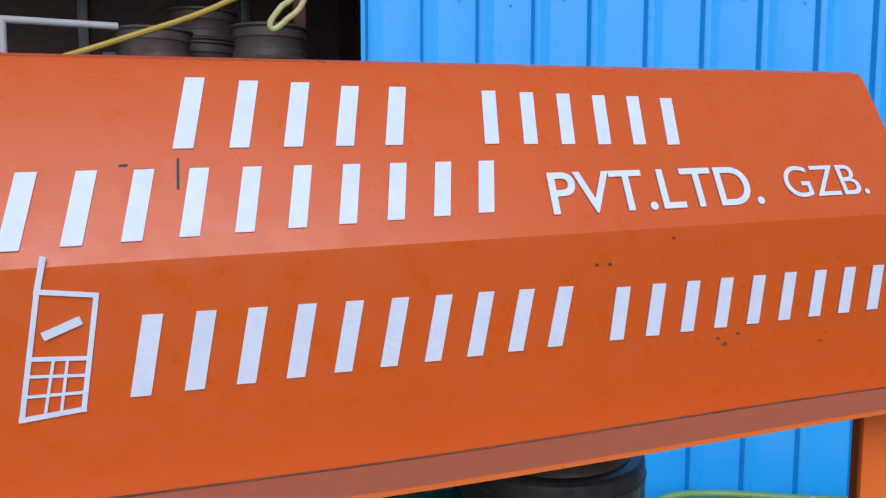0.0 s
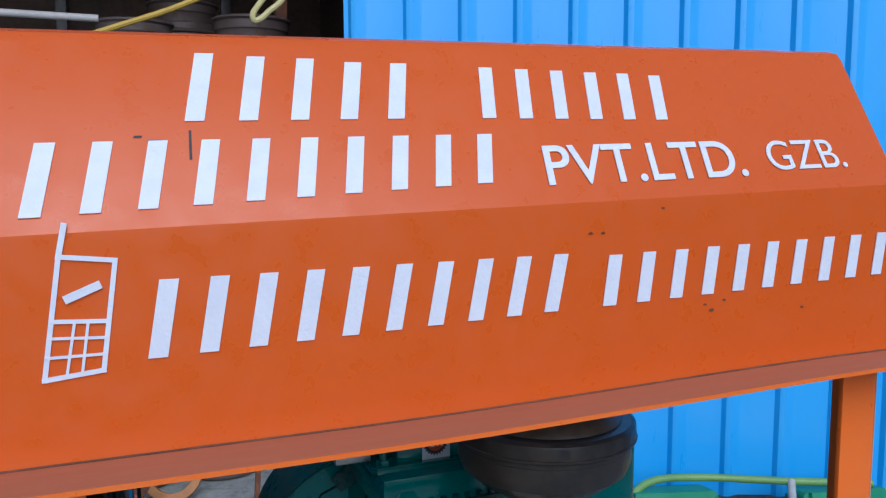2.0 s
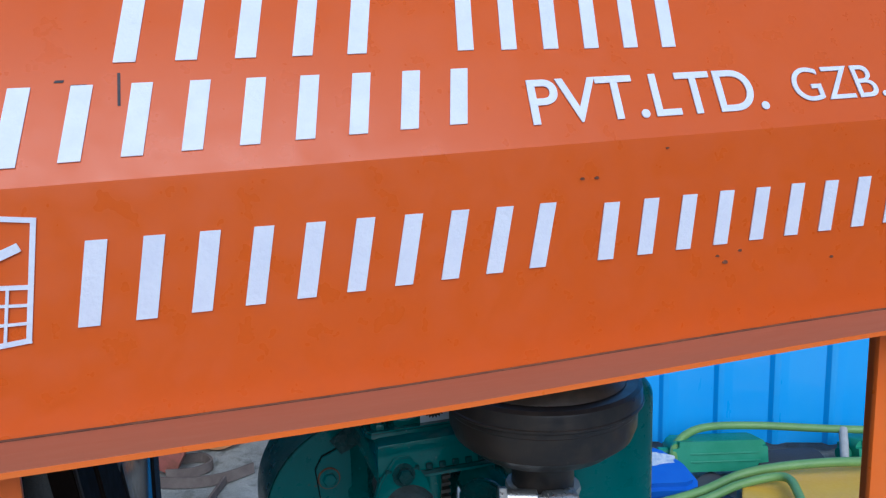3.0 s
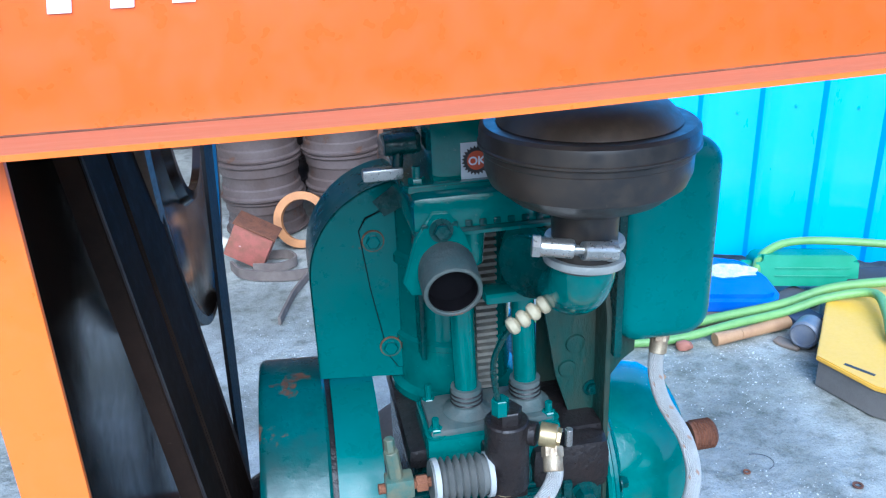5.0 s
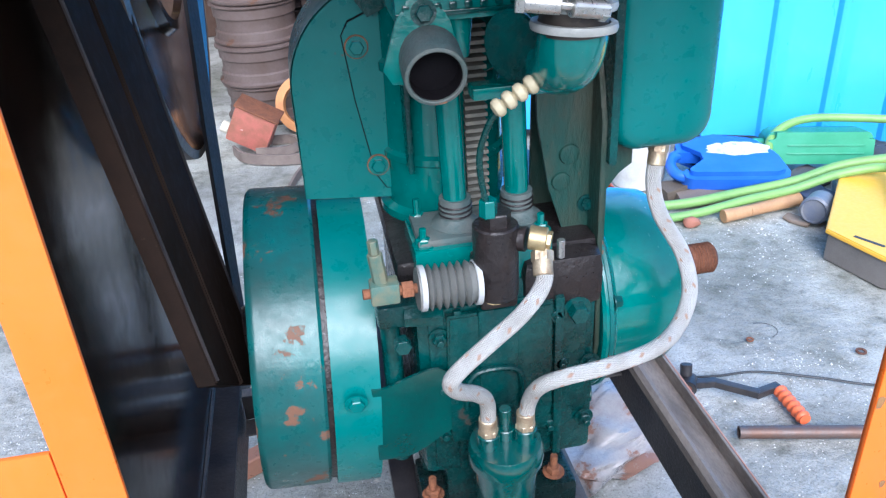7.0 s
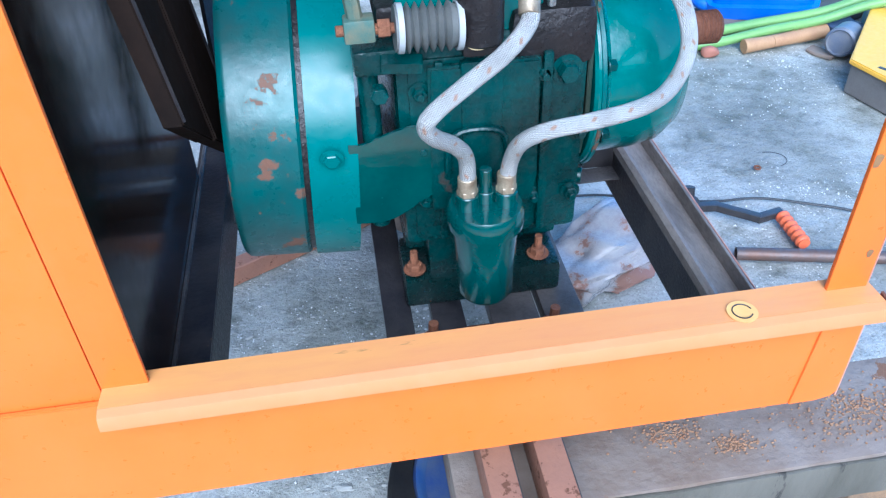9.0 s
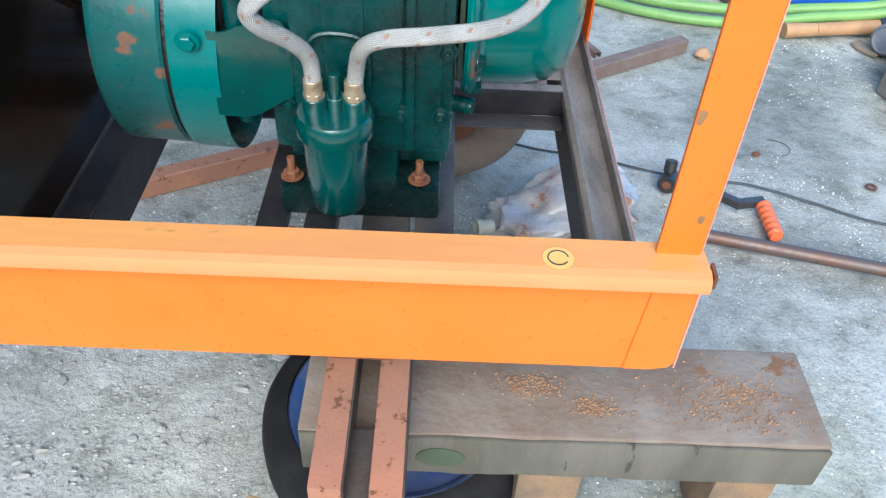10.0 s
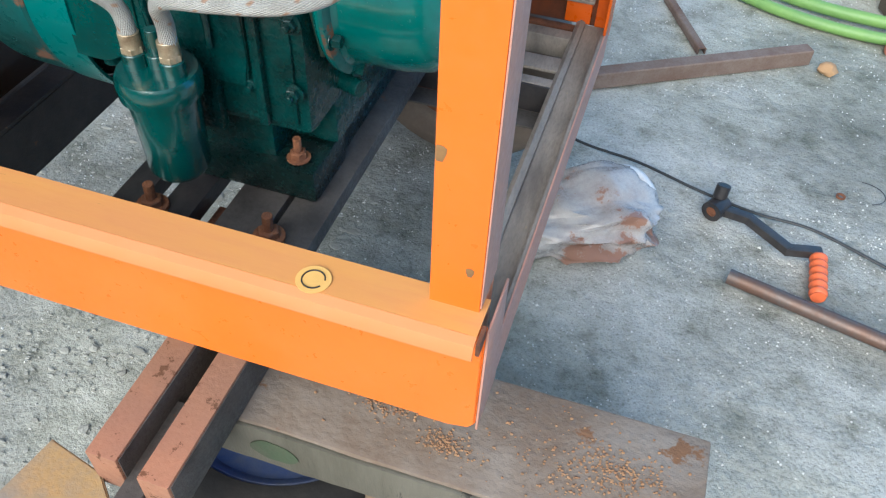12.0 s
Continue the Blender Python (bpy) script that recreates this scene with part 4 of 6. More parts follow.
    rod(b, (0.335, 1.06, 1.325), (0.300, 1.06, 1.325), 0.012)
    rod(b, (0.316, 1.06, 1.322), (0.312, 1.05, 1.298), 0.006)
    part("decompressor", b, GREEN_DARK, head)
    b = bm()
    box(b, 0.274, 0.318, 1.043, 1.058, 1.290, 1.303, 0.003)
    part("lever", b, STEEL, head, "bare steel decompression lever")
    # exhaust stub
    b = bm()
    a, z = Vector((0.349, 0.950, 1.194)), Vector((0.352, 1.045, 1.214))
    spin(b, [(0.0262, 0.06), (0.0262, 0.0), (0.0275, -0.001), (0.0305, 0.0), (0.0315, 0.004), (0.0315, 0.045), (0.030, 0.055), (0.0295, 0.1)], a, z - a, 36)
    pipe = part("exhaust_stub", b, material("exhaust_cast", (0.05, 0.085, 0.082), 0.6, second=(0.1, 0.1, 0.09), amount=0.9, scale=18, wear=(0.28, 0.12, 0.05), wear_amount=0.12, wear_scale=20, bump=0.5), engine, "open grey-green exhaust stub")
    # black end disc paints the dark of the deeper pipe
    b = bm()
    spin(b, [(0.0261, 0.0025), (0.0255, 0.0025), (0.0255, 0.021), (0, 0.021)], a, z - a, 30)
    part("bore", b, HOLLOW_BLACK, pipe)
    b = bm()
    slab(b, [(-0.044, -0.016), (-0.036, -0.03), (0.0, -0.034), (0.03, -0.03), (0.034, -0.005), (0.026, 0.028), (0.009, 0.056), (-0.009, 0.057), (-0.028, 0.03)], (0.347, 1.0, 1.208), (1, 0, 0), (0, 0.16, 1), 0.012, 0.002)
    part("flange", b, GREEN, pipe)
    bolt((0.347, 0.994, 1.246), (0, -1, 0.1), 0.009, pipe, GREEN_DARK, 0.01)


cylinder_group()


def air_cleaner():
    ax = (0.459, 0.875, 0)
    b = bm()
    spin(b, [(0, 1.3815), (0.0795, 1.3818), (0.0915, 1.3822), (0.0950, 1.3795), (0.0958, 1.376), (0.0958, 1.365), (0.0935, 1.3625), (0.0925, 1.360),
             (0.0925, 1.357), (0.0915, 1.3555), (0.0912, 1.341), (0.087, 1.330), (0.070, 1.316), (0.048, 1.306), (0.034, 1.301), (0.031, 1.294), (0.0300, 1.245), (0, 1.245)], ax, (0, 0, 1), 72)
    bowl = part("air_cleaner", b, BLACK_PLASTIC, engine, "round black plastic oil-bath air cleaner", angle=28)
    b = bm()
    spin(b, [(0, 1.408), (0.03, 1.4075), (0.052, 1.404), (0.068, 1.397), (0.0770, 1.3885), (0.0805, 1.3825)], ax, (0, 0, 1), 64)
    part("dome", b, material("dusty_brown_plastic", (0.055, 0.042, 0.028), 0.42, second=(0.13, 0.095, 0.058), amount=0.9, scale=7, bump=0.06, bump_scale=120), bowl, "dusty brown domed lid", angle=40)
    b = bm()
    spin(b, [(0.0955, 1.3625), (0.0970, 1.3637), (0.0970, 1.3655), (0.0955, 1.3667)], ax, (0, 0, 1), 72, True)
    part("lid_edge", b, BLACK_PLASTIC, bowl)
    for z, r in ((1.269, 0.0365), (1.251, 0.0375)):
        b = bm()
        spin(b, [(r - 0.006, -0.0035), (r, -0.0035), (r + 0.001, 0), (r, 0.0035), (r - 0.006, 0.0035)], (ax[0], ax[1], z), (0.06, 0.04, 1), 40, True)
        part("clamp_band", b, material("clamp_rubber", (0.28, 0.29, 0.27), 0.5, second=(0.16, 0.17, 0.16), amount=0.6, scale=30), bowl, "pale clamp band")
    b = bm()
    rod(b, (0.403, 0.842, 1.282), (0.434, 0.836, 1.278), 0.0085)
    rod(b, (0.442, 0.834, 1.276), (0.474, 0.838, 1.2705), 0.0085)
    rod(b, (0.430, 0.836, 1.2785), (0.448, 0.835, 1.2755), 0.004)
    rod(b, (0.3985, 0.8435, 1.2825), (0.406, 0.8415, 1.2818), 0.0105, seg=6)
    rod(b, (0.468, 0.8385, 1.2712), (0.4745, 0.839, 1.270), 0.0102, seg=6)
    part("clamp_bolt", b, STEEL, bowl, "shiny clamp bolt with barrel nuts")
    b = bm()
    tube(b, [(0.459, 0.875, 1.258), (0.459, 0.877, 1.24), (0.458, 0.890, 1.217), (0.456, 0.922, 1.205), (0.453, 0.965, 1.205), (0.450, 1.03, 1.208)], 0.028, 28, 8, radii=lambda t: 0.029 + 0.002 * math.sin(6 * t))
    el = part("intake_elbow", b, GREEN, engine, "green cast intake elbow with flaking paint")
    b = bm()
    slab(b, arc(0, 0, 0.034, 0, 360, 24)[:-1], (0.424, 0.935, 1.222), (0.62, -0.78, 0), (0, 0, 1), 0.007, 0.002)
    part("flange", b, GREEN_DARK, el)
    for k in range(4):
        b = bm()
        spin(b, [(0, 0), (0.004, 0), (0.0085, 0.003), (0.0095, 0.006), (0.0085, 0.010), (0.004, 0.0125), (0, 0.0125)], Vector((0.434, 0.90, 1.197)) + Vector((-0.0104, 0, -0.0062)) * k, (-0.85, 0, -0.52), 14)
        part("cap_bead", b, BEIGE, el, "beige ribbed rubber cap")
    b = bm()
    tube(b, [(0.403, 0.902, 1.178), (0.392, 0.915, 1.155), (0.386, 0.935, 1.115), (0.392, 0.95, 1.07), (0.402, 0.955, 1.03)], 0.0035, 8, 6)
    part("injector_pipe", b, GREEN_DARK, engine, "thin steel fuel pipe")


air_cleaner()


def rounded(x0, x1, z0, z1, r):
    return arc(x1 - r, z1 - r, r, 0, 90, 8) + arc(x0 + r, z1 - r, r, 90, 180, 8) + arc(x0 + r, z0 + r, r, 180, 270, 8) + arc(x1 - r, z0 + r, r, 270, 360, 8)


def tank():
    b = bm()
    rings = []
    # pressed shell: edges rolled over a 22 mm radius front and back, the faces slightly domed
    prof = [(0.05, 1.0195)] + [(0.022 * (1 - math.sin(radians(a))), 1.0205 + 0.022 * (1 - math.cos(radians(a)))) for a in (0, 22, 45, 68, 90)]
    for d, y in prof + [(d, 2.32 - y) for d, y in prof[::-1]]:
        rings.append([b.verts.new((x, y, z)) for x, z in rounded(0.562 + d, 0.688 - d, 1.056 + d, 1.310 - d, max(0.008, 0.036 - d))])
    for p, q in zip(rings, rings[1:]):
        for i in range(len(p)):
            j = (i + 1) % len(p)
            b.faces.new((p[i], p[j], q[j], q[i]))
    b.faces.new(rings[0])
    b.faces.new(rings[-1][::-1])
    t = part("fuel_tank", b, GREEN_SHEET, engine, "green pressed-steel fuel tank with scuffs", angle=40)
    b = bm()
    slab(b, rounded(0.554, 0.563, 1.05, 1.318, 0.004), (0, 1.31, 0), (1, 0, 0), (0, 0, 1), 0.30, 0.001)
    part("tank_seam", b, GREEN_DARK, t)
    b = bm()
    slab(b, [(1.01, 0.80), (1.03, 0.73), (1.12, 0.72), (1.2, 0.95), (1.25, 1.05), (1.25, 1.28), (1.08, 1.28), (1.02, 1.1), (1.02, 0.98)], (0.548, 0, 0), (0, 1, 0), (0, 0, 1), 0.006, 0.001)
    br = part("tank_bracket", b, DUSTY_GREEN, engine, "dusty green bracket plate")
    b = bm()
    slab(b, [(0.552, 0.865), (0.572, 0.889), (0.570, 1.0), (0.585, 1.02), (0.602, 1.03), (0.602, 1.22), (0.478, 1.22), (0.482, 1.10), (0.497, 1.01), (0.520, 0.937)], (0, 1.062, 0), (1, 0, 0), (0, 0, 1), 0.006, 0.001)
    web = part("bracket_web", b, DUSTY_GREEN, br)
    for x, z, r in ((0.522, 1.052, 0.012), (0.512, 1.018, 0.011)):
        b = bm()
        spin(b, [(0, 0.003), (r * 0.6, 0.004), (r, 0.003), (r * 1.1, 0)], (x, 1.056, z), (0, -1, 0), 20)
        part("boss", b, DUSTY_GREEN, web)
    b = bm()
    slab(b, [(0.49, 0.72), (0.575, 0.72), (0.58, 1.29), (0.50, 1.29)], (0, 1.135, 0), (1, 0, 0), (0, 0, 1), 0.006, 0.001)
    part("back_plate", b, DUSTY_GREEN, br)
    for x, z in ((0.545, 0.985), (0.556, 0.925)):
        bolt((x, 1.055, z), (0, -1, 0), 0.008, br, GREEN_DARK, 0.008)


tank()


def fan_side():
    # flywheel, drum in the open, axis across the trolley
    b = bm()
    c = (0, 1.187, 0.764)
    lean = Matrix.Translation((0.2, 1.187, 0.80)) @ Matrix.Rotation(radians(3.5), 4, "Y") @ Matrix.Translation((-0.2, -1.185, -0.80))
    spin(b, [(0.06, 0.120), (0.187, 0.120), (0.198, 0.113), (0.207, 0.113), (0.211, 0.117), (0.212, 0.122), (0.212, 0.196), (0.209, 0.200), (0.06, 0.200)], (0, c[1], c[2]), (1, 0, 0), 96)
    bmesh.ops.transform(b, matrix=lean, verts=b.verts)
    fly = part("flywheel", b, GREEN_CHIPPED, engine, "green flywheel rim with paint chipped to rust")
    b = bm()
    spin(b, [(0.0, 0.09), (0.05, 0.09), (0.06, 0.11), (0, 0.11)], (0, c[1], c[2]), (1, 0, 0), 30)
    part("hub", b, GREASE, fly)
    b = bm()
    spin(b, [(0.200, 0.1995), (0.206, 0.1995), (0.206, 0.2075), (0.200, 0.2075)], (0, c[1], c[2]), (1, 0, 0), 72, True)
    bmesh.ops.transform(b, matrix=lean, verts=b.verts)
    part("gap_ring", b, GREASE, fly)
    # cover band round the fan
    b = bm()
    pts = arc(c[1], c[2], 0.2145, 93, 280, 44)
    inner = arc(c[1], c[2], 0.2105, 280, 93, 44)
    slab(b, pts + inner, (0.207, 0, 0), (0, 1, 0), (0, 0, 1), 0.058, 0.0008)
    bmesh.ops.transform(b, matrix=lean, verts=b.verts)
    cov = part("fan_cover_band", b, GREEN_SHEET, engine, "green sheet cover band round the fan", angle=20)
    # black disc widened to paint the dark cavity inside the cover
    b = bm()
    spin(b, [(0.05, 0.0), (0.198, 0.0), (0.198, 0.022), (0.14, 0.03), (0.14, 0.045), (0.05, 0.045)], (0.206, c[1], c[2]), (1, 0, 0), 64)
    part("fan_disc", b, GREASE, cov)
    # same enamel as the band; the darker green paints its shade
    b = bm()
    low = smooth_path([(0.254, 0.697, 0), (0.270, 0.696, 0), (0.296, 0.697, 0), (0.318, 0.708, 0), (0.335, 0.720, 0), (0.350, 0.728, 0)], 4)
    top = smooth_path([(0.351, 0.812, 0), (0.342, 0.824, 0), (0.328, 0.826, 0), (0.308, 0.822, 0), (0.286, 0.814, 0), (0.270, 0.809, 0), (0.254, 0.810, 0)], 4)
    slab(b, [(p.x, p.y) for p in low + top], (0, 0.982, 0), (1, 0, 0), (0, 0, 1), 0.004, 0.0006)
    part("skirt_plate", b, GREEN_OILY_SHADED, cov)
    for x, y, z in ((0.234, 0.970, 0.80), (0.232, 0.994, 0.703)):
        bolt((x, y, z), (0, -1, -0.15), 0.010, cov, GREEN_SHEET, 0.007)
    # tall shroud plate with a rounded shoulder
    b = bm()
    out = [(0.206, 0.985), (0.342, 0.972), (0.334, 1.20), (0.328, 1.25)] + arc(0.333, 1.125, 0.1265, 93, 180, 18)
    slab(b, out, (0, 1.168, 0), (1, 0, 0), (0, 0, 1), 0.003, 0.0008)
    sh = part("fan_shroud", b, GREEN_SHEET, engine, "green sheet-metal cooling shroud with rounded shoulder")
    b = bm()
    edge = [(0.206, 0.985)] + arc(0.333, 1.125, 0.127, 180, 93, 18)
    back = arc(0.333, 1.125, 0.125, 93, 180, 18) + [(0.208, 0.985)]
    slab(b, edge + back, (0, 1.27, 0), (1, 0, 0), (0, 0, 1), 0.105, 0.0006)
    part("shroud_side", b, GREEN_SHEET, sh)
    # black sheet behind the door paints the dark gap round it
    b = bm()
    slab(b, [(0.2725, 1.19), (0.282, 1.2068), (0.332, 1.2268), (0.3455, 0.9835), (0.311, 0.9885), (0.2985, 1.0095), (0.2815, 1.11)], (0, 1.1651, 0), (1, 0, 0), (0, 0, 1), 0.0008)
    part("door_gap", b, HOLLOW_BLACK, sh)
    b = bm()
    slab(b, [(0.274, 1.19), (0.283, 1.205), (0.332, 1.225), (0.344, 0.985), (0.312, 0.99), (0.30, 1.01), (0.283, 1.11)], (0, 1.1645, 0), (1, 0, 0), (0, 0, 1), 0.002, 0.0006)
    part("shroud_door", b, GREEN_SHEET, sh, "bolted shroud access plate")
    b = bm()
    slab(b, [(0.292, 1.232), (0.335, 1.262), (0.348, 1.268), (0.342, 1.245), (0.328, 1.222), (0.305, 1.212)], (0, 1.15, 0), (1, 0, 0), (0, 0, 1), 0.003, 0.0006)
    part("shroud_tab", b, GREEN_DARK, sh)
    for x, z in ((0.290, 1.176), (0.303, 1.023)):
        b = bm()
        spin(b, [(0, 0), (0.0145, 0), (0.0145, 0.002), (0, 0.002)], (x, 1.1625, z), (0, -1, 0), 20)
        part("washer", b, RUST_BRIGHT, sh)
        bolt((x, 1.1605, z), (0, -1, 0), 0.009, sh, GREEN_SHEET, 0.007)
    b = bm()
    box(b, 0.335, 0.342, 1.10, 1.16, 1.03, 1.25, 0.002)
    part("shroud_edge", b, GREEN_DARK, sh)


fan_side()


def drive_side():
    c = (1.145, 0.812)
    b = bm()
    spin(b, [(0.0, 0.556), (0.142, 0.556), (0.145, 0.560), (0.145, 0.570), (0.136, 0.574), (0.131, 0.58), (0.130, 0.635), (0.124, 0.668), (0.108, 0.690), (0.08, 0.703), (0.0, 0.706)], (0, *c), (1, 0, 0), 60)
    d = part("drive_cover", b, GREEN, engine, "rounded green drive-end cover")
    b = bm()
    spin(b, [(0.1445, 0.5635), (0.1465, 0.5645), (0.1465, 0.5695), (0.140, 0.5735), (0.134, 0.5745)], (0, *c), (1, 0, 0), 60)
    part("cover_flange", b, GREEN_CHIPPED, d, "flange edge chipped to rust")
    b = bm()
    thread = [(0, 0.70), (0.0195, 0.70)]
    for k in range(7):
        thread += [(0.0192, 0.7045 + 0.0042 * k), (0.0212, 0.7066 + 0.0042 * k)]
    spin(b, thread + [(0.0192, 0.734), (0.017, 0.736), (0, 0.736)], (0, 1.075, 0.868), (1, 0, 0), 26)
    part("shaft", b, RUST, d, "rusty threaded shaft end")
    for a in (160, 200, 240):
        bolt((0.571, c[0] + 0.138 * math.cos(radians(a)), c[1] + 0.138 * math.sin(radians(a))), (1, 0, 0), 0.008, d, GREEN_DARK, 0.012)


drive_side()


def fuel_system():
    def raised(name, mesh, *rest):
        bmesh.ops.translate(mesh, verts=mesh.verts, vec=(-0.006, 0, 0.018))
        return part(name, mesh, *rest)

    b = bm()
    rod(b, (0.413, 0.962, 0.915), (0.413, 0.962, 1.005), 0.0255)
    rod(b, (0.413, 0.962, 1.003), (0.413, 0.962, 1.02), 0.018, seg=6)
    box(b, 0.392, 0.436, 0.95, 1.01, 0.90, 0.95, 0.006)
    rod(b, (0.43, 0.962, 0.985), (0.446, 0.952, 0.985), 0.014)
    pump = raised("injection_pump", b, GREASE, engine, "oily black fuel injection pump")
    b = bm()
    rod(b, (0.404, 0.955, 1.018), (0.404, 0.955, 1.038), 0.010, seg=6)
    raised("delivery_nut", b, GREEN, pump)
    b = bm()
    rod(b, (0.446, 0.944, 0.992), (0.464, 0.936, 0.990), 0.0135, seg=18)
    rod(b, (0.462, 0.937, 0.990), (0.468, 0.934, 0.989), 0.0105, seg=6)
    raised("banjo_fitting", b, BRASS, pump, "brass banjo fitting")
    b = bm()
    slab(b, [(0.015 * math.cos(a), 0.0095 * math.sin(a)) for a in [k * math.pi / 12 for k in range(24)]], (0.410, 0.944, 0.922), (1, -0.1, 0.12), (0, 0.25, 1), 0.001)
    plate = raised("name_plate", b, BRASS, pump, "small oval brass name plate")
    b = bm()
    box(b, 0.402, 0.418, 0.9421, 0.9428, 0.9235, 0.9265, 0)
    raised("lettering_bar", b, GREASE, plate)
    b = bm()
    prof = [(0, 0), (0.024, 0), (0.024, 0.008)]
    for k in range(6):
        prof += [(0.018, 0.010 + 0.0085 * k), (0.0265, 0.0143 + 0.0085 * k)]
    prof += [(0.022, 0.062), (0.022, 0.070), (0, 0.070)]
    spin(b, prof, (0.322, 0.958, 0.938), (1, 0.02, -0.04), 30)
    bel = raised("bellows", b, RUBBER, pump, "grey rubber bellows boot", 50)
    for h in (0.002, 0.064):
        b = bm()
        spin(b, [(0.0235, 0), (0.026, 0.0005), (0.026, 0.0065), (0.0235, 0.007)], Vector((0.322, 0.958, 0.938)) + Vector((1, 0.02, -0.04)) * h, (1, 0.02, -0.04), 30, True)
        raised("boot_ring", b, material("white_ring", (0.4, 0.42, 0.42), 0.5, bump=0.05), bel)
    b = bm()
    rod(b, (0.262, 0.955, 0.942), (0.324, 0.958, 0.939), 0.0058)
    rod(b, (0.305, 0.957, 0.94), (0.318, 0.957, 0.94), 0.010, seg=6)
    raised("control_rod", b, RUST_BRIGHT, pump, "rusty threaded control rod")
    b = bm()
    box(b, 0.270, 0.302, 0.945, 0.968, 0.930, 0.955, 0.003)
    rod(b, (0.283, 0.957, 0.95), (0.279, 0.957, 0.99), 0.0085, seg=8)
    rod(b, (0.279, 0.957, 0.99), (0.278, 0.957, 1.006), 0.006, seg=6)
    raised("speed_lever", b, material("worn_green_brass", (0.05, 0.13, 0.11), 0.45, second=(0.2, 0.17, 0.1), amount=0.9, scale=40, bump=0.2), pump)
    b = bm()
    box(b, 0.27, 0.335, 0.975, 1.02, 0.895, 0.925, 0.006)
    rod(b, (0.30, 0.975, 0.91), (0.345, 0.97, 0.908), 0.012, seg=6)
    rod(b, (0.295, 0.972, 0.88), (0.295, 0.955, 0.88), 0.010, seg=6)
    rod(b, (0.285, 1.0, 0.9), (0.285, 1.0, 0.68), 0.012)
    part("governor_housing", b, GREEN_DARK, engine)
    # filter bowl
    ax = (0.406, 0.925, 0)
    b = bm()
    spin(b, [(0, 0.605), (0.02, 0.605), (0.031, 0.609), (0.036, 0.618), (0.0385, 0.70), (0.0405, 0.715), (0.0455, 0.718), (0.0465, 0.726), (0.0465, 0.738), (0.043, 0.745), (0, 0.748)], ax, (0, 0, 1), 44)
    f = part("fuel_filter", b, GREEN_OILY_SHADED, engine, "green fuel filter bowl")
    b = bm()
    rod(b, (0.384, 0.922, 0.742), (0.384, 0.922, 0.764), 0.014)
    rod(b, (0.430, 0.922, 0.742), (0.430, 0.922, 0.764), 0.014)
    rod(b, (0.407, 0.93, 0.742), (0.407, 0.93, 0.762), 0.012)
    rod(b, (0.407, 0.93, 0.76), (0.407, 0.93, 0.79), 0.0075)
    part("filter_head", b, GREEN_OILY_SHADED, f)
    b = bm()
    tube(b, [(0.37, 0.975, 0.76), (0.372, 0.972, 0.80), (0.39, 0.975, 0.815), (0.43, 0.975, 0.812), (0.442, 0.975, 0.79), (0.442, 0.975, 0.75)], 0.004, 8, 5)
    part("filter_bracket", b, GREEN_DARK, f)
    h1 = [(0.452, 0.934, 0.990), (0.448, 0.915, 0.968), (0.420, 0.895, 0.947), (0.380, 0.880, 0.926), (0.345, 0.871, 0.904), (0.3335, 0.870, 0.888), (0.344, 0.880, 0.868), (0.368, 0.902, 0.842), (0.383, 0.919, 0.812), (0.384, 0.922, 0.765)]
    h2 = [(0.632, 1.05, 1.05), (0.624, 1.04, 1.01), (0.627, 1.02, 0.975), (0.644, 0.985, 0.935), (0.642, 0.955, 0.90), (0.615, 0.925, 0.874), (0.575, 0.900, 0.867), (0.515, 0.888, 0.863), (0.468, 0.890, 0.856), (0.443, 0.905, 0.836), (0.434, 0.920, 0.804), (0.430, 0.922, 0.765)]
    for pts in (h1, h2):
        b = bm()
        tube(b, pts, 0.0095, 14, 8)
        h = part("fuel_hose", b, BRAID, engine, "silver braided fuel hose with orange tracer", angle=60)
        for p, d in ((pts[-1], Vector((0, 0, 1))), (pts[0], (Vector(pts[1]) - Vector(pts[0])).normalized())):
            b = bm()
            rod(b, Vector(p) - d * 0.004, Vector(p) + d * 0.022, 0.0112, seg=18)
            rod(b, Vector(p) - d * 0.006, Vector(p) + d * 0.006, 0.0125, seg=6)
            part("hose_ferrule", b, FERRULE, h, "crimped dull brass ferrule")


fuel_system()

# ---- round the trolley ----
DUSTY_RUST = material("dusty_rust", (0.2, 0.15, 0.125), 0.8, second=(0.12, 0.065, 0.045), amount=0.8, scale=12, bump=0.4)


def lump(bmx, c, size, seed, sub=3, rough=0.25, freq=3.0, flat=True):
    """An uneven lump: a sphere pushed about by noise, its underside flattened."""
    made = bmesh.ops.create_icosphere(bmx, subdivisions=sub, radius=1.0)["verts"]
    for v in made:
        d = v.co.normalized()
        k = 1 + rough * noise.noise(d * freq + Vector((seed * 3.1, seed, 0))) + rough * 0.5 * noise.noise(d * freq * 2.7 + Vector((0, seed, seed)))
        p = Vector((d.x * size[0], d.y * size[1], d.z * size[2])) * k
        if flat and p.z < -size[2] * 0.6:
            p.z = -size[2] * 0.6
        v.co = p + Vector(c)
    return bmx


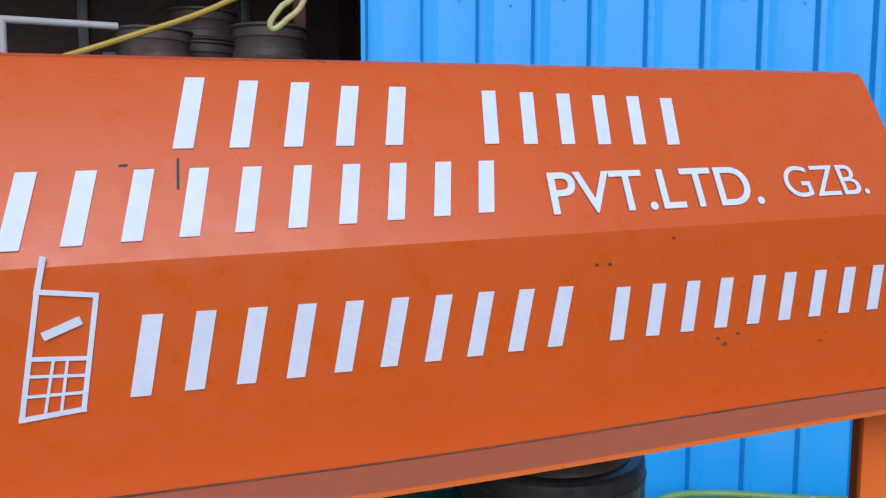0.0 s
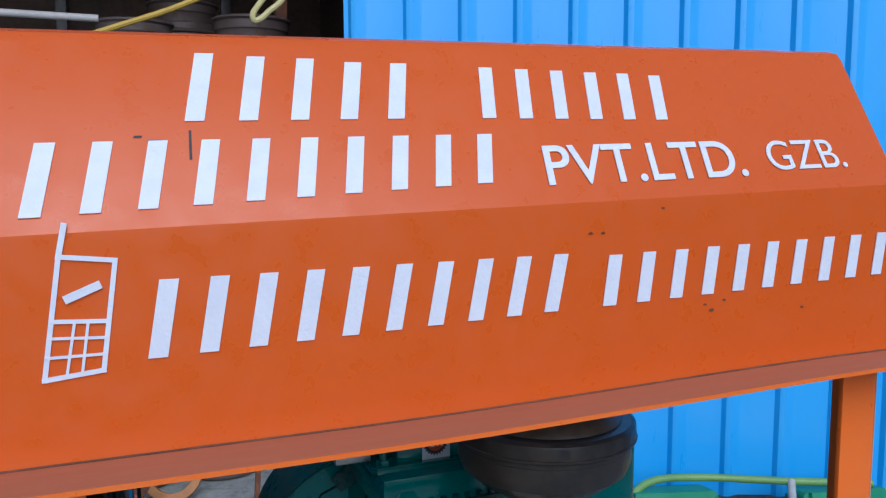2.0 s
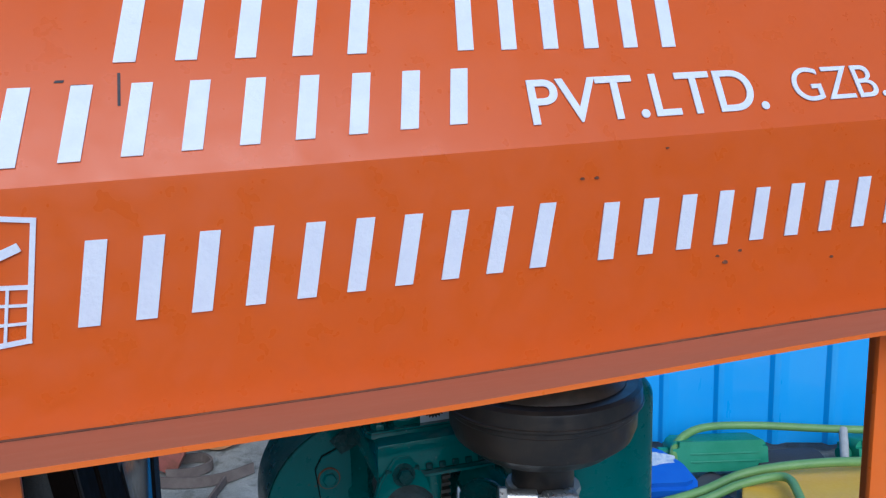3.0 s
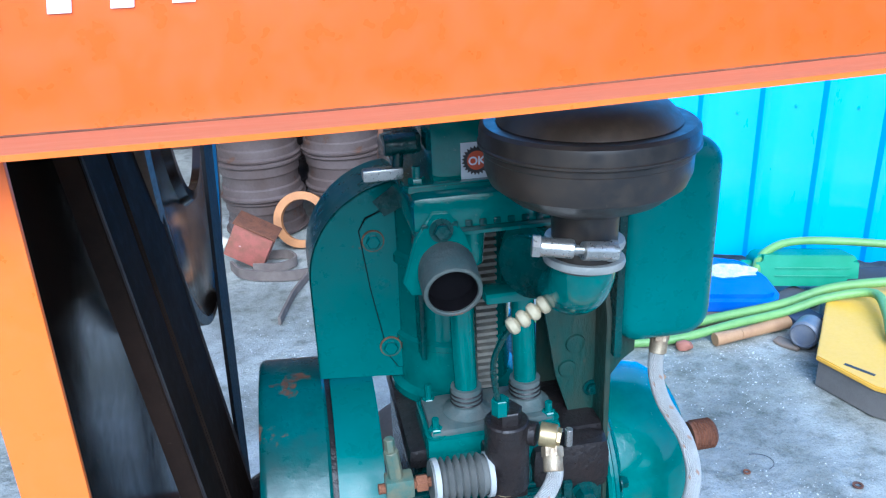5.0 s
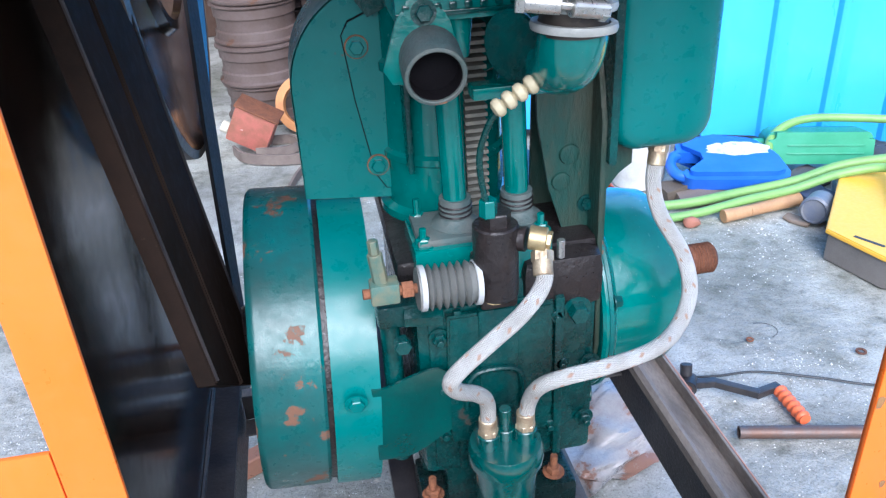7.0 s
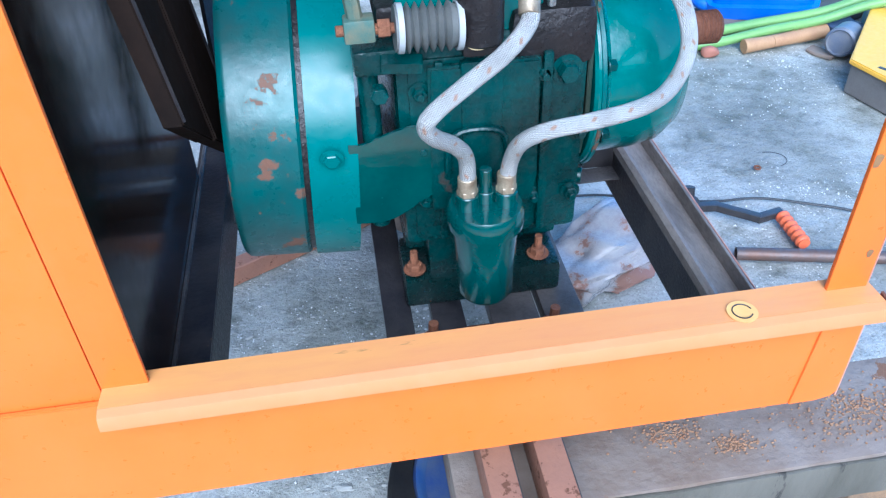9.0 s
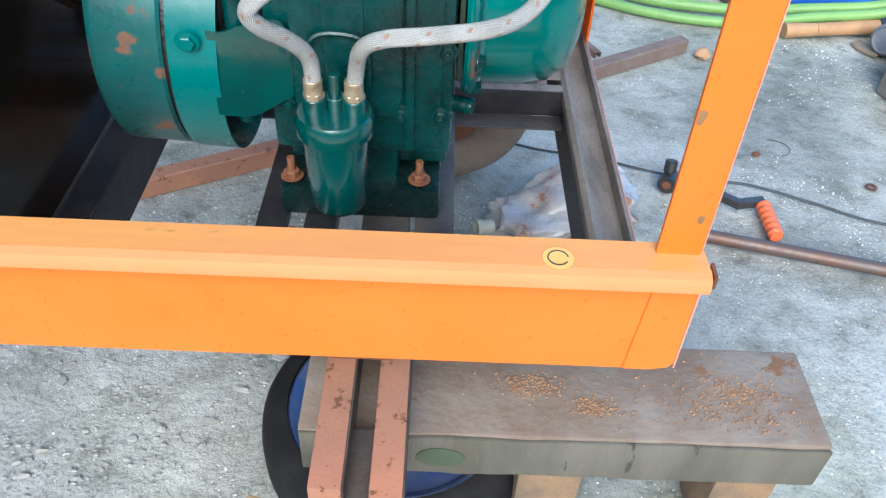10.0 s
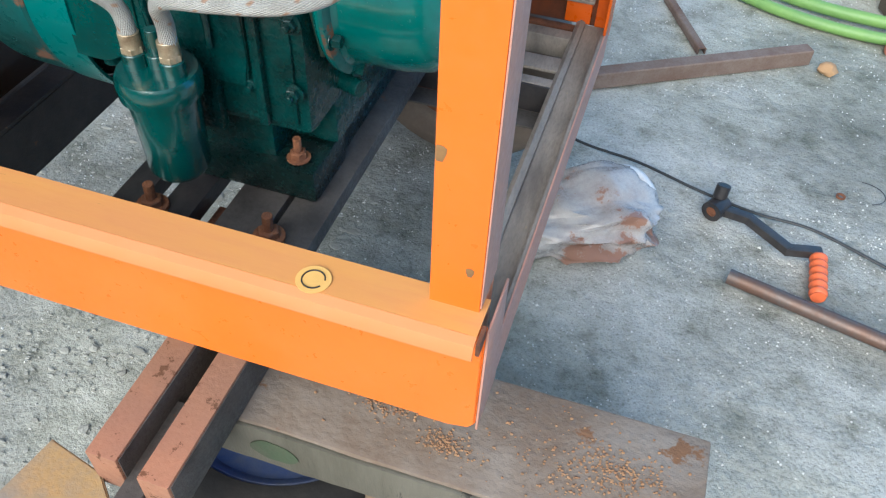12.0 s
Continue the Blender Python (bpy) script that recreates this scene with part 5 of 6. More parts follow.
def timber():
    b = bm()
    box(b, 0.345, 1.112, 0.795, 0.972, 0.205, 0.300, 0.006)
    for v in b.verts:
        v.co += Vector((0, 0.004 * noise.noise(v.co * 9), 0.003 * noise.noise(v.co * 7 + Vector((5, 0, 0)))))
    baulk = thing("timber_baulk", "dusty weathered timber baulk under the drawbar", "timber", (0.728, 0.883, 0.205))
    bmesh.ops.translate(b, verts=b.verts, vec=(-0.728, -0.883, -0.205))
    part("beam", b, WOOD, baulk)
    # thin face strip that carries the shaded side colour
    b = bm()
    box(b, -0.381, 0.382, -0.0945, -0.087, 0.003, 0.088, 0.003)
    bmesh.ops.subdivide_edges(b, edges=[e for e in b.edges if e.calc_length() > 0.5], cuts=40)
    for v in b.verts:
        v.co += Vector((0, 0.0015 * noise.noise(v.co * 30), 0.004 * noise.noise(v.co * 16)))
    part("side_face", b, WOOD_SIDE_SHADED, baulk, "greenish grey weathered side with shade in its colour")
    b = bm()
    pts = [(-0.178 + 0.036 * (1 + 0.3 * noise.noise(Vector((math.cos(a), math.sin(a), 3)))) * math.cos(a), 0.046 + 0.022 * (1 + 0.3 * noise.noise(Vector((math.cos(a), 5, math.sin(a))))) * math.sin(a)) for a in [2 * math.pi * k / 28 for k in range(28)]]
    slab(b, pts, (0, -0.0955, 0), (1, 0, 0), (0, 0, 1), 0.001)
    part("paint_stain", b, material("green_paint_stain", (0.055, 0.082, 0.045), 0.85, second=(0.1, 0.097, 0.07), amount=1.0, scale=18, bump=0.3), baulk, "green paint stain")
    for x, y, s in ((0.72, 0.86, 1), (1.03, 0.87, 2)):
        b = bm()
        box(b, x - 0.05, x + 0.05, y - 0.055, y + 0.06, 0.0, 0.205, 0.008)
        for v in b.verts:
            v.co += Vector((1, 1, 0)) * 0.012 * noise.noise(v.co * 14 + Vector((s, 0, 0)))
        single("support_block", b, material("brick_prop", (0.27, 0.17, 0.09), 0.9, second=(0.13, 0.1, 0.075), amount=0.9, scale=14, bump=0.6), "rough brown block propping the timber", "block", "timber props")
    crumbs = bm()
    for k in range(1100):
        cx, cy, s = ((0.682, 0.884, 0.024), (0.99, 0.855, 0.05), (0.775, 0.849, 0.018), (0.88, 0.88, 0.12), (1.0, 0.89, 0.03))[min(4, int(random.random() ** 1.1 * 5))]
        x, y = random.gauss(cx, s), random.gauss(cy, s * 0.5)
        if not (0.36 < x < 1.1 and 0.81 < y < 0.96):
            continue
        r = random.uniform(0.0006, 0.002)
        lump(crumbs, (x, y, 0.3005 + r * 0.5), (r * 1.3, r, r), k, 1, 0.4)
    single("rust_crumbs", crumbs, material("tan_crumbs", (0.36, 0.21, 0.11), 0.8, second=(0.25, 0.12, 0.06), amount=0.9, scale=60, bump=0.2), "loose rust crumbs on the timber", "debris", kind="stuff")


timber()


def tyre_profile(r, w, hole):
    h = w / 2
    return [(hole, -h * 0.75), (hole + 0.015, -h * 0.95), (r * 0.80, -h), (r * 0.93, -h * 0.9), (r * 0.985, -h * 0.6), (r, -h * 0.3), (r, h * 0.3), (r * 0.985, h * 0.6), (r * 0.93, h * 0.9), (r * 0.80, h), (hole + 0.015, h * 0.95), (hole, h * 0.75)]


def wheels():
    w = thing("spare_wheel", "blue-centred wheel with black tyre lying flat on the ground", "wheel", (0.482, 0.965, 0.0))
    b = bm()
    spin(b, tyre_profile(0.236, 0.15, 0.188), (0, 0, 0.075), (0, 0, 1), 72, True)
    part("tyre", b, TYRE_BLACK, w, "black rubber tyre", 50)
    b = bm()
    spin(b, [(0.189, 0.02), (0.189, 0.142), (0.184, 0.146), (0.178, 0.143), (0.168, 0.132), (0.10, 0.122), (0.08, 0.128), (0.0, 0.128), (0, 0.05), (0.16, 0.05), (0.17, 0.02)], (0, 0, 0), (0, 0, 1), 56, True)
    part("rim", b, BLUE_HUB, w, "worn blue steel rim")
    # trolley wheel behind the bearers
    b = bm()
    ax = Vector((0.12, 0.99, 0.06)).normalized()
    spin(b, tyre_profile(0.262, 0.13, 0.15), (0.50, 1.815, 0.258), ax, 72, True)
    t = part("tyre", b, TYRE, trolley, "dusty brown tyre", 50)
    b = bm()
    spin(b, [(0.149, -0.05), (0.149, 0.05), (0.13, 0.03), (0.06, 0.02), (0.05, 0.05), (0, 0.05), (0, -0.06), (0.05, -0.06), (0.06, -0.03), (0.13, -0.04)], (0.50, 1.815, 0.258), ax, 48, True)
    part("rim", b, RUST, t, "rusty steel rim")
    b = bm()
    rod(b, (0.485, 1.69, 0.25), (0.50, 1.815, 0.258), 0.02)
    box(b, 0.46, 0.51, 1.70, 1.738, 0.24, 0.556, 0.003)
    part("axle", b, RUST, trolley)


wheels()


def floor_things():
    # starting handle
    h = thing("crank_handle", "black starting handle with orange ribbed grip on the ground", "crank", (1.13, 1.775, 0))
    def loc(*p):
        return [Vector(q) - Vector((1.13, 1.775, 0)) for q in p]
    b = bm()
    arm = loc((1.145, 1.772, 0.026), (1.20, 1.765, 0.026), (1.285, 1.697, 0.024), (1.35, 1.712, 0.022))
    for p, q in zip(arm, arm[1:]):
        d = (q - p).normalized()
        box(b, -0.5 * (q - p).length - 0.006, 0.5 * (q - p).length + 0.006, -0.011, 0.011, -0.010, 0.010, 0.003, Matrix.Translation((p + q) / 2) @ Matrix.Rotation(math.atan2(d.y, d.x), 4, "Z"))
    part("arm", b, BLACK_IRON, h, "black painted steel arm")
    b = bm()
    spin(b, [(0.012, -0.022), (0.024, -0.022), (0.024, 0.022), (0.012, 0.022)], loc((1.128, 1.775, 0.027))[0], (0.5, 0.86, 0.0), 24, True)
    sock = part("socket", b, BLACK_IRON, h)
    b = bm()
    rod(b, loc((1.117, 1.756, 0.027))[0], loc((1.137, 1.79, 0.027))[0], 0.0125, seg=18)
    part("bore", b, RUST, sock, "rusty bore")
    b = bm()
    rod(b, loc((1.128, 1.79, 0.045))[0], loc((1.13, 1.80, 0.075))[0], 0.016, seg=14)
    part("pin_head", b, BLACK_IRON, h)
    b = bm()
    prof = [(0, 0), (0.013, 0.0)]
    for k in range(6):
        prof += [(0.0135, 0.003 + 0.0205 * k), (0.0185, 0.008 + 0.0205 * k), (0.0185, 0.014 + 0.0205 * k), (0.0135, 0.0195 + 0.0205 * k)]
    prof += [(0.015, 0.126), (0, 0.126)]
    spin(b, prof, loc((1.352, 1.706, 0.0195))[0], (-0.01, -1, 0), 22)
    part("grip", b, material("orange_grip", (0.75, 0.16, 0.06), 0.4, amount=0.3, scale=20, bump=0.05), h, "orange ribbed plastic grip", 60)
    b = bm()
    d = Vector((1.478 - 1.171, 1.507 - 1.581, 0)).normalized()
    spin(b, [(0.0125, 0.0), (0.0165, 0.0), (0.0165, 1.0), (0.0125, 1.0)], (1.171, 1.581, 0.0165), d, 24, True)
    single("steel_pipe", b, material("old_steel_pipe", (0.12, 0.1, 0.095), 0.5, 0.4, second=(0.16, 0.08, 0.05), amount=0.9, scale=12, bump=0.15), "grey-brown steel pipe lying on the concrete", "pipe")
    b = bm()
    tube(b, [(0.30, 2.25, 0.005), (0.55, 2.04, 0.005), (0.776, 1.932, 0.005), (0.936, 1.899, 0.006), (1.09, 1.845, 0.006), (1.22, 1.815, 0.004), (1.345, 1.803, 0.005), (1.495, 1.739, 0.004), (1.653, 1.664, 0.004), (2.0, 1.60, 0.004), (2.6, 1.35, 0.004)], 0.0035, 8, 8)
    single("cable", b, material("black_cable", (0.03, 0.032, 0.035), 0.5, bump=0.0), "thin black cable snaking over the ground", "cable")
    # angle-iron offcuts
    for p, q, w, z, mat in (((0.60, 2.085), (1.322, 2.531), 0.042, 0.045, DUSTY_RUST), ((0.905, 2.73), (1.035, 2.455), 0.025, 0.02, DUSTY_RUST), ((-0.262, 1.635), (0.36, 1.965), 0.045, 0.05, PRIMER_RED)):
        b = bm()
        d = Vector((q[0] - p[0], q[1] - p[1], 0))
        m = Matrix.Translation((p[0], p[1], 0)) @ Matrix.Rotation(math.atan2(d.y, d.x), 4, "Z")
        strip(b, [(-w / 2, 0.0), (-w / 2, z - 0.003), (-w / 2 + 0.003, z), (w / 2 - 0.003, z), (w / 2, z - 0.003), (w / 2, 0.0)], 0, d.length, -0.0035)
        bmesh.ops.transform(b, matrix=m, verts=b.verts)
        single("steel_bar", b, mat, "rusty steel section lying on the ground", "bar", "loose steel bars")
    # crushed plastic can
    can = thing("crushed_can", "crushed dirty white plastic can on the ground", "can", (0.83, 1.59, 0.0))
    b = bm()
    made = bmesh.ops.create_icosphere(b, subdivisions=5, radius=1.0)["verts"]
    for v in made:
        d = v.co.normalized()
        q = Vector([math.copysign(abs(c) ** 0.62, c) for c in d])
        ridge = abs(noise.noise(q * 1.5 + Vector((3, 1, 0)))) * 0.5 + abs(noise.noise(q * 2.6 + Vector((0, 2, 5)))) * 0.10 + abs(noise.noise(q * 7.0)) * 0.07
        p = Vector((q.x * 0.185, q.y * 0.105, q.z * 0.068)) * (1.05 - ridge)
        p.z += 0.03 * math.sin(3.2 * q.x + 0.6) * (0.5 + 0.5 * q.y) + 0.03 * max(0.0, q.x) * max(0.0, q.z)
        v.co = Matrix.Rotation(radians(22), 3, "Z") @ p + Vector((0, 0, 0.062))
    for v in b.verts:
        v.co.z = max(v.co.z, 0.001)
    part("body", b, material("dirty_white_plastic", (0.42, 0.41, 0.41), 0.28, second=(0.25, 0.19, 0.165), amount=0.75, scale=8, wear=(0.26, 0.14, 0.1), wear_amount=0.6, wear_scale=7, bump=0.3, bump_scale=30, wear_rough=0.4), can, angle=50)
    b = bm()
    tube(b, [(0.015, 0.06, 0.085), (0.045, 0.10, 0.118), (0.095, 0.112, 0.126), (0.14, 0.085, 0.108), (0.155, 0.05, 0.075)], 0.017, 12, 6)
    part("handle", b, material("white_can_handle", (0.62, 0.63, 0.65), 0.35, second=(0.45, 0.42, 0.4), amount=0.7, scale=14, bump=0.2), can, "torn white handle loop")
    b = bm()
    spin(b, [(0.012, 0), (0.02, 0), (0.02, 0.012), (0.017, 0.014), (0.017, 0.04), (0.012, 0.04)], (-0.205, -0.085, 0.075), (0.95, 0.35, -0.1), 20, True)
    part("spout", b, material("pale_spout", (0.42, 0.41, 0.33), 0.5), can)
    for x, y, r, lab in ((1.38, 2.486, 0.022, "ochre"), (1.55, 2.72, 0.02, "brick-red"), (1.57, 2.66, 0.025, "brick-red")):
        b = bm()
        lump(b, (x, y, r * 0.6), (r * 1.3, r, r), x, 2, 0.3, 1.5)
        single("stone", b, material("stone_" + lab.replace("-", "_"), (0.42, 0.26, 0.14) if lab == "ochre" else (0.36, 0.15, 0.1), 0.85, bump=0.5, scale=30), "small " + lab + " stone on the concrete", "stone", "loose stones")
    for x, y, r in ((1.409, 1.949, 0.011), (1.679, 1.819, 0.015)):
        b = bm()
        spin(b, [(r * 0.55, 0), (r, 0), (r, 0.004), (r * 0.55, 0.004)], (x, y, 0.0), (0, 0, 1), 18, True)
        single("washer", b, RUST, "small rusty washer lying on the ground", "washer", "loose washers")
    b = bm()
    tube(b, [(1.46 + 0.05 * math.cos(a), 1.98 + 0.04 * math.sin(a), 0.003) for a in [-1.2 + 0.4 * k for k in range(8)]], 0.0012, 6, 3)
    single("wire", b, BLACK_IRON, "short bent wire on the ground", "wire")


floor_things()


def wall_foot_clutter():
    # blue jerrycan lying on its side
    j = thing("jerrycan", "blue plastic jerrycan with peeling white label", "jerrycan", (1.87, 2.965, 0.0))
    m = Matrix.Translation((0, 0, 0.05)) @ Matrix.Rotation(radians(-16), 4, "Z") @ Matrix.Rotation(radians(14), 4, "X")
    b = bm()
    out = [(-0.05, 0.135), (-0.19, 0.12), (-0.205, 0.10), (-0.205, 0.04), (-0.10, 0.03), (-0.09, -0.05), (-0.18, -0.07), (-0.20, -0.09), (-0.19, -0.125), (-0.16, -0.14), (0.16, -0.14), (0.205, -0.12), (0.215, -0.09), (0.19, 0.02), (0.13, 0.105), (0.09, 0.13)]
    slab(b, out, (0, 0, 0), (1, 0, 0), (0, 1, 0), 0.095, 0.022)
    bmesh.ops.transform(b, matrix=m, verts=b.verts)
    blue = material("blue_jerrycan_plastic", (0.02, 0.11, 0.52), 0.4, second=(0.04, 0.16, 0.6), amount=0.5, scale=8, bump=0.1, bump_scale=30)
    part("body", b, blue, j, angle=60)
    b = bm()
    tube(b, [(-0.19, 0.06, 0.05), (-0.225, 0.03, 0.05), (-0.235, -0.03, 0.05), (-0.215, -0.08, 0.05), (-0.17, -0.1, 0.05)], 0.022, 14, 6)
    bmesh.ops.transform(b, matrix=m, verts=b.verts)
    part("handle", b, blue, j, angle=60)
    b = bm()
    pts = []
    for k in range(40):
        a = 2 * math.pi * k / 40
        r = 1 + 0.28 * noise.noise(Vector((math.cos(a) * 3, math.sin(a) * 3, 2)))
        pts.append((0.03 + 0.125 * r * math.cos(a), 0.035 + 0.045 * r * math.sin(a)))
    slab(b, pts, (0, 0, 0.0952), (1, 0, 0), (0, 1, 0), 0.0008)
    bmesh.ops.transform(b, matrix=m, verts=b.verts)
    part("label", b, material("torn_white_label", (0.7, 0.72, 0.72), 0.6, second=(0.3, 0.4, 0.55), amount=0.9, scale=45, wear=(0.05, 0.18, 0.6), wear_amount=0.35, wear_scale=22), j, "torn white paper label")
    # green cans
    gp = material("green_jerrycan_plastic", (0.03, 0.25, 0.13), 0.42, second=(0.06, 0.33, 0.2), amount=0.6, scale=8, bump=0.1, bump_scale=30)
    for at, rot, lab in (((2.26, 2.985, 0.0), -17, "green plastic can lying on rubbish beside a hose"), ((2.98, 2.72, 0.0), -12, "dark green plastic can near the blue wall")):
        g = thing("plastic_can", lab, "can", at, "green plastic cans")
        m = Matrix.Translation((0, 0, 0.115)) @ Matrix.Rotation(radians(rot), 4, "Z") @ Matrix.Rotation(radians(-12), 4, "X")
        b = bm()
        slab(b, rounded(-0.205, 0.205, -0.065, 0.065, 0.03), (0, 0.08, 0), (1, 0, 0), (0, 0, 1), 0.16, 0.022)
        bmesh.ops.transform(b, matrix=m, verts=b.verts)
        part("body", b, gp, g, angle=60)
        b = bm()
        for z in (-0.022, 0.012):
            box(b, -0.13, 0.17, -0.086, -0.080, z - 0.003, z + 0.003, 0.002)
        bmesh.ops.transform(b, matrix=m, verts=b.verts)
        part("rib", b, gp, g)
        b = bm()
        rod(b, (-0.205, 0, 0.0), (-0.25, 0, 0.0), 0.03)
        bmesh.ops.transform(b, matrix=m, verts=b.verts)
        part("cap", b, gp, g)
    # hoses
    for pts, r in (([(0.95, 3.05, 0.022), (1.25, 2.86, 0.022), (1.566, 2.785, 0.03), (1.80, 2.775, 0.05), (2.035, 2.765, 0.075), (2.22, 2.74, 0.13), (2.42, 2.66, 0.17), (2.7, 2.58, 0.17), (3.2, 2.5, 0.1)], 0.019),
                   ([(0.95, 2.92, 0.018), (1.25, 2.76, 0.018), (1.535, 2.705, 0.02), (1.80, 2.70, 0.055), (2.0, 2.70, 0.075), (2.16, 2.67, 0.13), (2.30, 2.60, 0.165), (2.24, 2.45, 0.165), (2.16, 2.31, 0.14), (2.19, 2.24, 0.13), (2.4, 2.26, 0.13), (2.8, 2.36, 0.13)], 0.0175),
                   ([(1.98, 2.84, 0.05), (2.02, 2.93, 0.10), (2.08, 3.01, 0.17), (2.22, 3.03, 0.215), (2.45, 2.97, 0.215), (2.75, 2.82, 0.21), (3.1, 2.65, 0.21)], 0.0175)):
        b = bm()
        tube(b, pts, r, 12, 8)
        single("hose", b, HOSE_GREEN, "pale green rubber hose trailing over the rubbish", "hose", "green hoses", angle=60)
    b = bm()
    rod(b, (2.78, 2.80, 0.215), (2.70, 2.70, 0.12), 0.018)
    single("hose_nozzle", b, material("grey_tape", (0.45, 0.45, 0.43), 0.6, scale=40), "hose nozzle wrapped in grey tape", "nozzle")
    # yellow cover on the ground
    y = thing("yellow_cover", "yellow plastic machine cover lying on the ground", "cover", (1.9, 2.3, 0))
    b = bm()
    out = [(1.872, 2.315), (1.93, 2.10), (2.08, 1.93), (2.9, 1.55), (3.2, 2.1), (2.9, 2.62), (2.34, 2.80), (2.20, 2.72)]
    slab(b, [(a - 1.9, c - 2.3) for a, c in out], (0, 0, 0.10), (1, 0, 0), (0, 1, 0), 0.018, 0.004)
    yel = part("lid", b, material("yellow_cover_plastic", (0.75, 0.43, 0.04), 0.45, second=(0.66, 0.38, 0.06), amount=0.5, scale=5, wear=(0.3, 0.22, 0.1), wear_amount=0.08, bump=0.06), y)
    b = bm()
    slab(b, [(a - 1.9 + (0.012 if a < 2.3 else -0.012), (c - 2.3) * 0.985) for a, c in out], (0, 0, 0.0), (1, 0, 0), (0, 1, 0), 0.0995, 0.003)
    part("tray", b, material("grey_tray", (0.16, 0.15, 0.14), 0.7, scale=12, bump=0.2), y)
    b = bm()
    box(b, -0.05, 0.05, -0.007, 0.007, 0.1182, 0.1190, 0, Matrix.Translation((0.05, -0.10, 0)) @ Matrix.Rotation(radians(-62), 4, "Z"))
    part("slot", b, BLACK_IRON, y)
    # wooden handle bound with wire
    b = bm()
    rod(b, (1.69, 2.652, 0.026), (1.80, 2.66, 0.03), 0.026, 0.022)
    rod(b, (1.80, 2.66, 0.03), (2.02, 2.69, 0.036), 0.022, 0.026)
    hd = thing("wooden_handle", "old wooden tool handle bound with wire", "handle", (1.69, 2.652, 0))
    bmesh.ops.translate(b, verts=b.verts, vec=(-1.69, -2.652, 0))
    part("shaft", b, material("tan_wood", (0.45, 0.27, 0.13), 0.65, second=(0.33, 0.18, 0.09), amount=0.8, scale=12, bump=0.2), hd)
    for k in range(5):
        b = bm()
        spin(b, [(0.023, 0), (0.026, 0.0015), (0.023, 0.003)], (0.2 + 0.022 * k, 0.025 + 0.002 * k, 0.033), (1, 0.12, 0.03), 16)
        part("binding", b, BRASS, hd)
    # jar, offcuts, bucket
    b = bm()
    spin(b, [(0, 0), (0.045, 0), (0.052, 0.006), (0.052, 0.10), (0.044, 0.108), (0.04, 0.10), (0, 0.10)], (2.055, 2.60, 0.054), (-0.7, -0.6, 0.1), 30)
    single("tin", b, material("grey_blue_tin", (0.12, 0.14, 0.19), 0.45, second=(0.2, 0.2, 0.2), amount=0.8, scale=20), "grey-blue round tin on its side", "tin")
    for k, (x, yy, z, l, w, h, rot, col) in enumerate(((1.955, 2.585, 0.0, 0.10, 0.045, 0.012, -58, (0.26, 0.2, 0.15)), (1.73, 2.83, 0.0, 0.26, 0.08, 0.035, -8, (0.2, 0.16, 0.13)), (2.15, 2.86, 0.0, 0.20, 0.12, 0.05, 20, (0.1, 0.1, 0.11)),
                                                    (2.02, 2.87, 0.0, 0.16, 0.10, 0.04, -35, (0.08, 0.075, 0.07)), (2.36, 2.80, 0.0, 0.14, 0.12, 0.07, 30, (0.5, 0.5, 0.5)), (2.10, 2.70, 0.0, 0.12, 0.10, 0.045, 10, (0.07, 0.09, 0.16)),
                                                    (2.22, 2.70, 0.0, 0.10, 0.08, 0.09, 60, (0.35, 0.36, 0.38)), (1.62, 2.92, 0.0, 0.14, 0.08, 0.05, 15, (0.1, 0.08, 0.06)), (2.55, 2.86, 0.0, 0.3, 0.2, 0.1, -20, (0.05, 0.05, 0.055)))):
        b = bm()
        box(b, -l / 2, l / 2, -w / 2, w / 2, 0, h, 0.004, Matrix.Translation((x, yy, z)) @ Matrix.Rotation(radians(rot), 4, "Z"))
        bmesh.ops.subdivide_edges(b, edges=b.edges, cuts=2, use_grid_fill=True)
        for v in b.verts:
            v.co += Vector((noise.noise(v.co * 25 + Vector((k, 0, 0))), noise.noise(v.co * 25 + Vector((0, k, 0))), 0.0)) * 0.01 + Vector((0, 0, max(0, v.co.z) * 0.35 * noise.noise(v.co * 12)))
        single("scrap", b, material("scrap_shade", col, 0.7, scale=18, bump=0.3), "piece of grimy scrap by the wall", "scrap", "scrap along the wall")
    buck = thing("bucket", "battered white bucket beside the jerrycan", "bucket", (1.54, 3.10, 0))
    b = bm()
    spin(b, [(0, 0), (0.105, 0), (0.128, 0.225), (0.137, 0.228), (0.137, 0.242), (0.125, 0.24), (0.102, 0.008), (0, 0.008)], (0, 0, 0), (0, 0, 1), 36)
    part("pail", b, material("white_pail", (0.62, 0.63, 0.62), 0.5, second=(0.4, 0.38, 0.35), amount=0.7, scale=14, wear=(0.12, 0.1, 0.1), wear_amount=0.2, wear_scale=12), buck)
    b = bm()
    tube(b, [(0.137 * math.cos(a), 0.137 * math.sin(a) * 0.35 - 0.02, 0.21 - 0.07 * math.sin(a)) for a in [0.3 * k for k in range(11)]], 0.003, 6, 3)
    part("bail", b, STEEL, buck)


wall_foot_clutter()


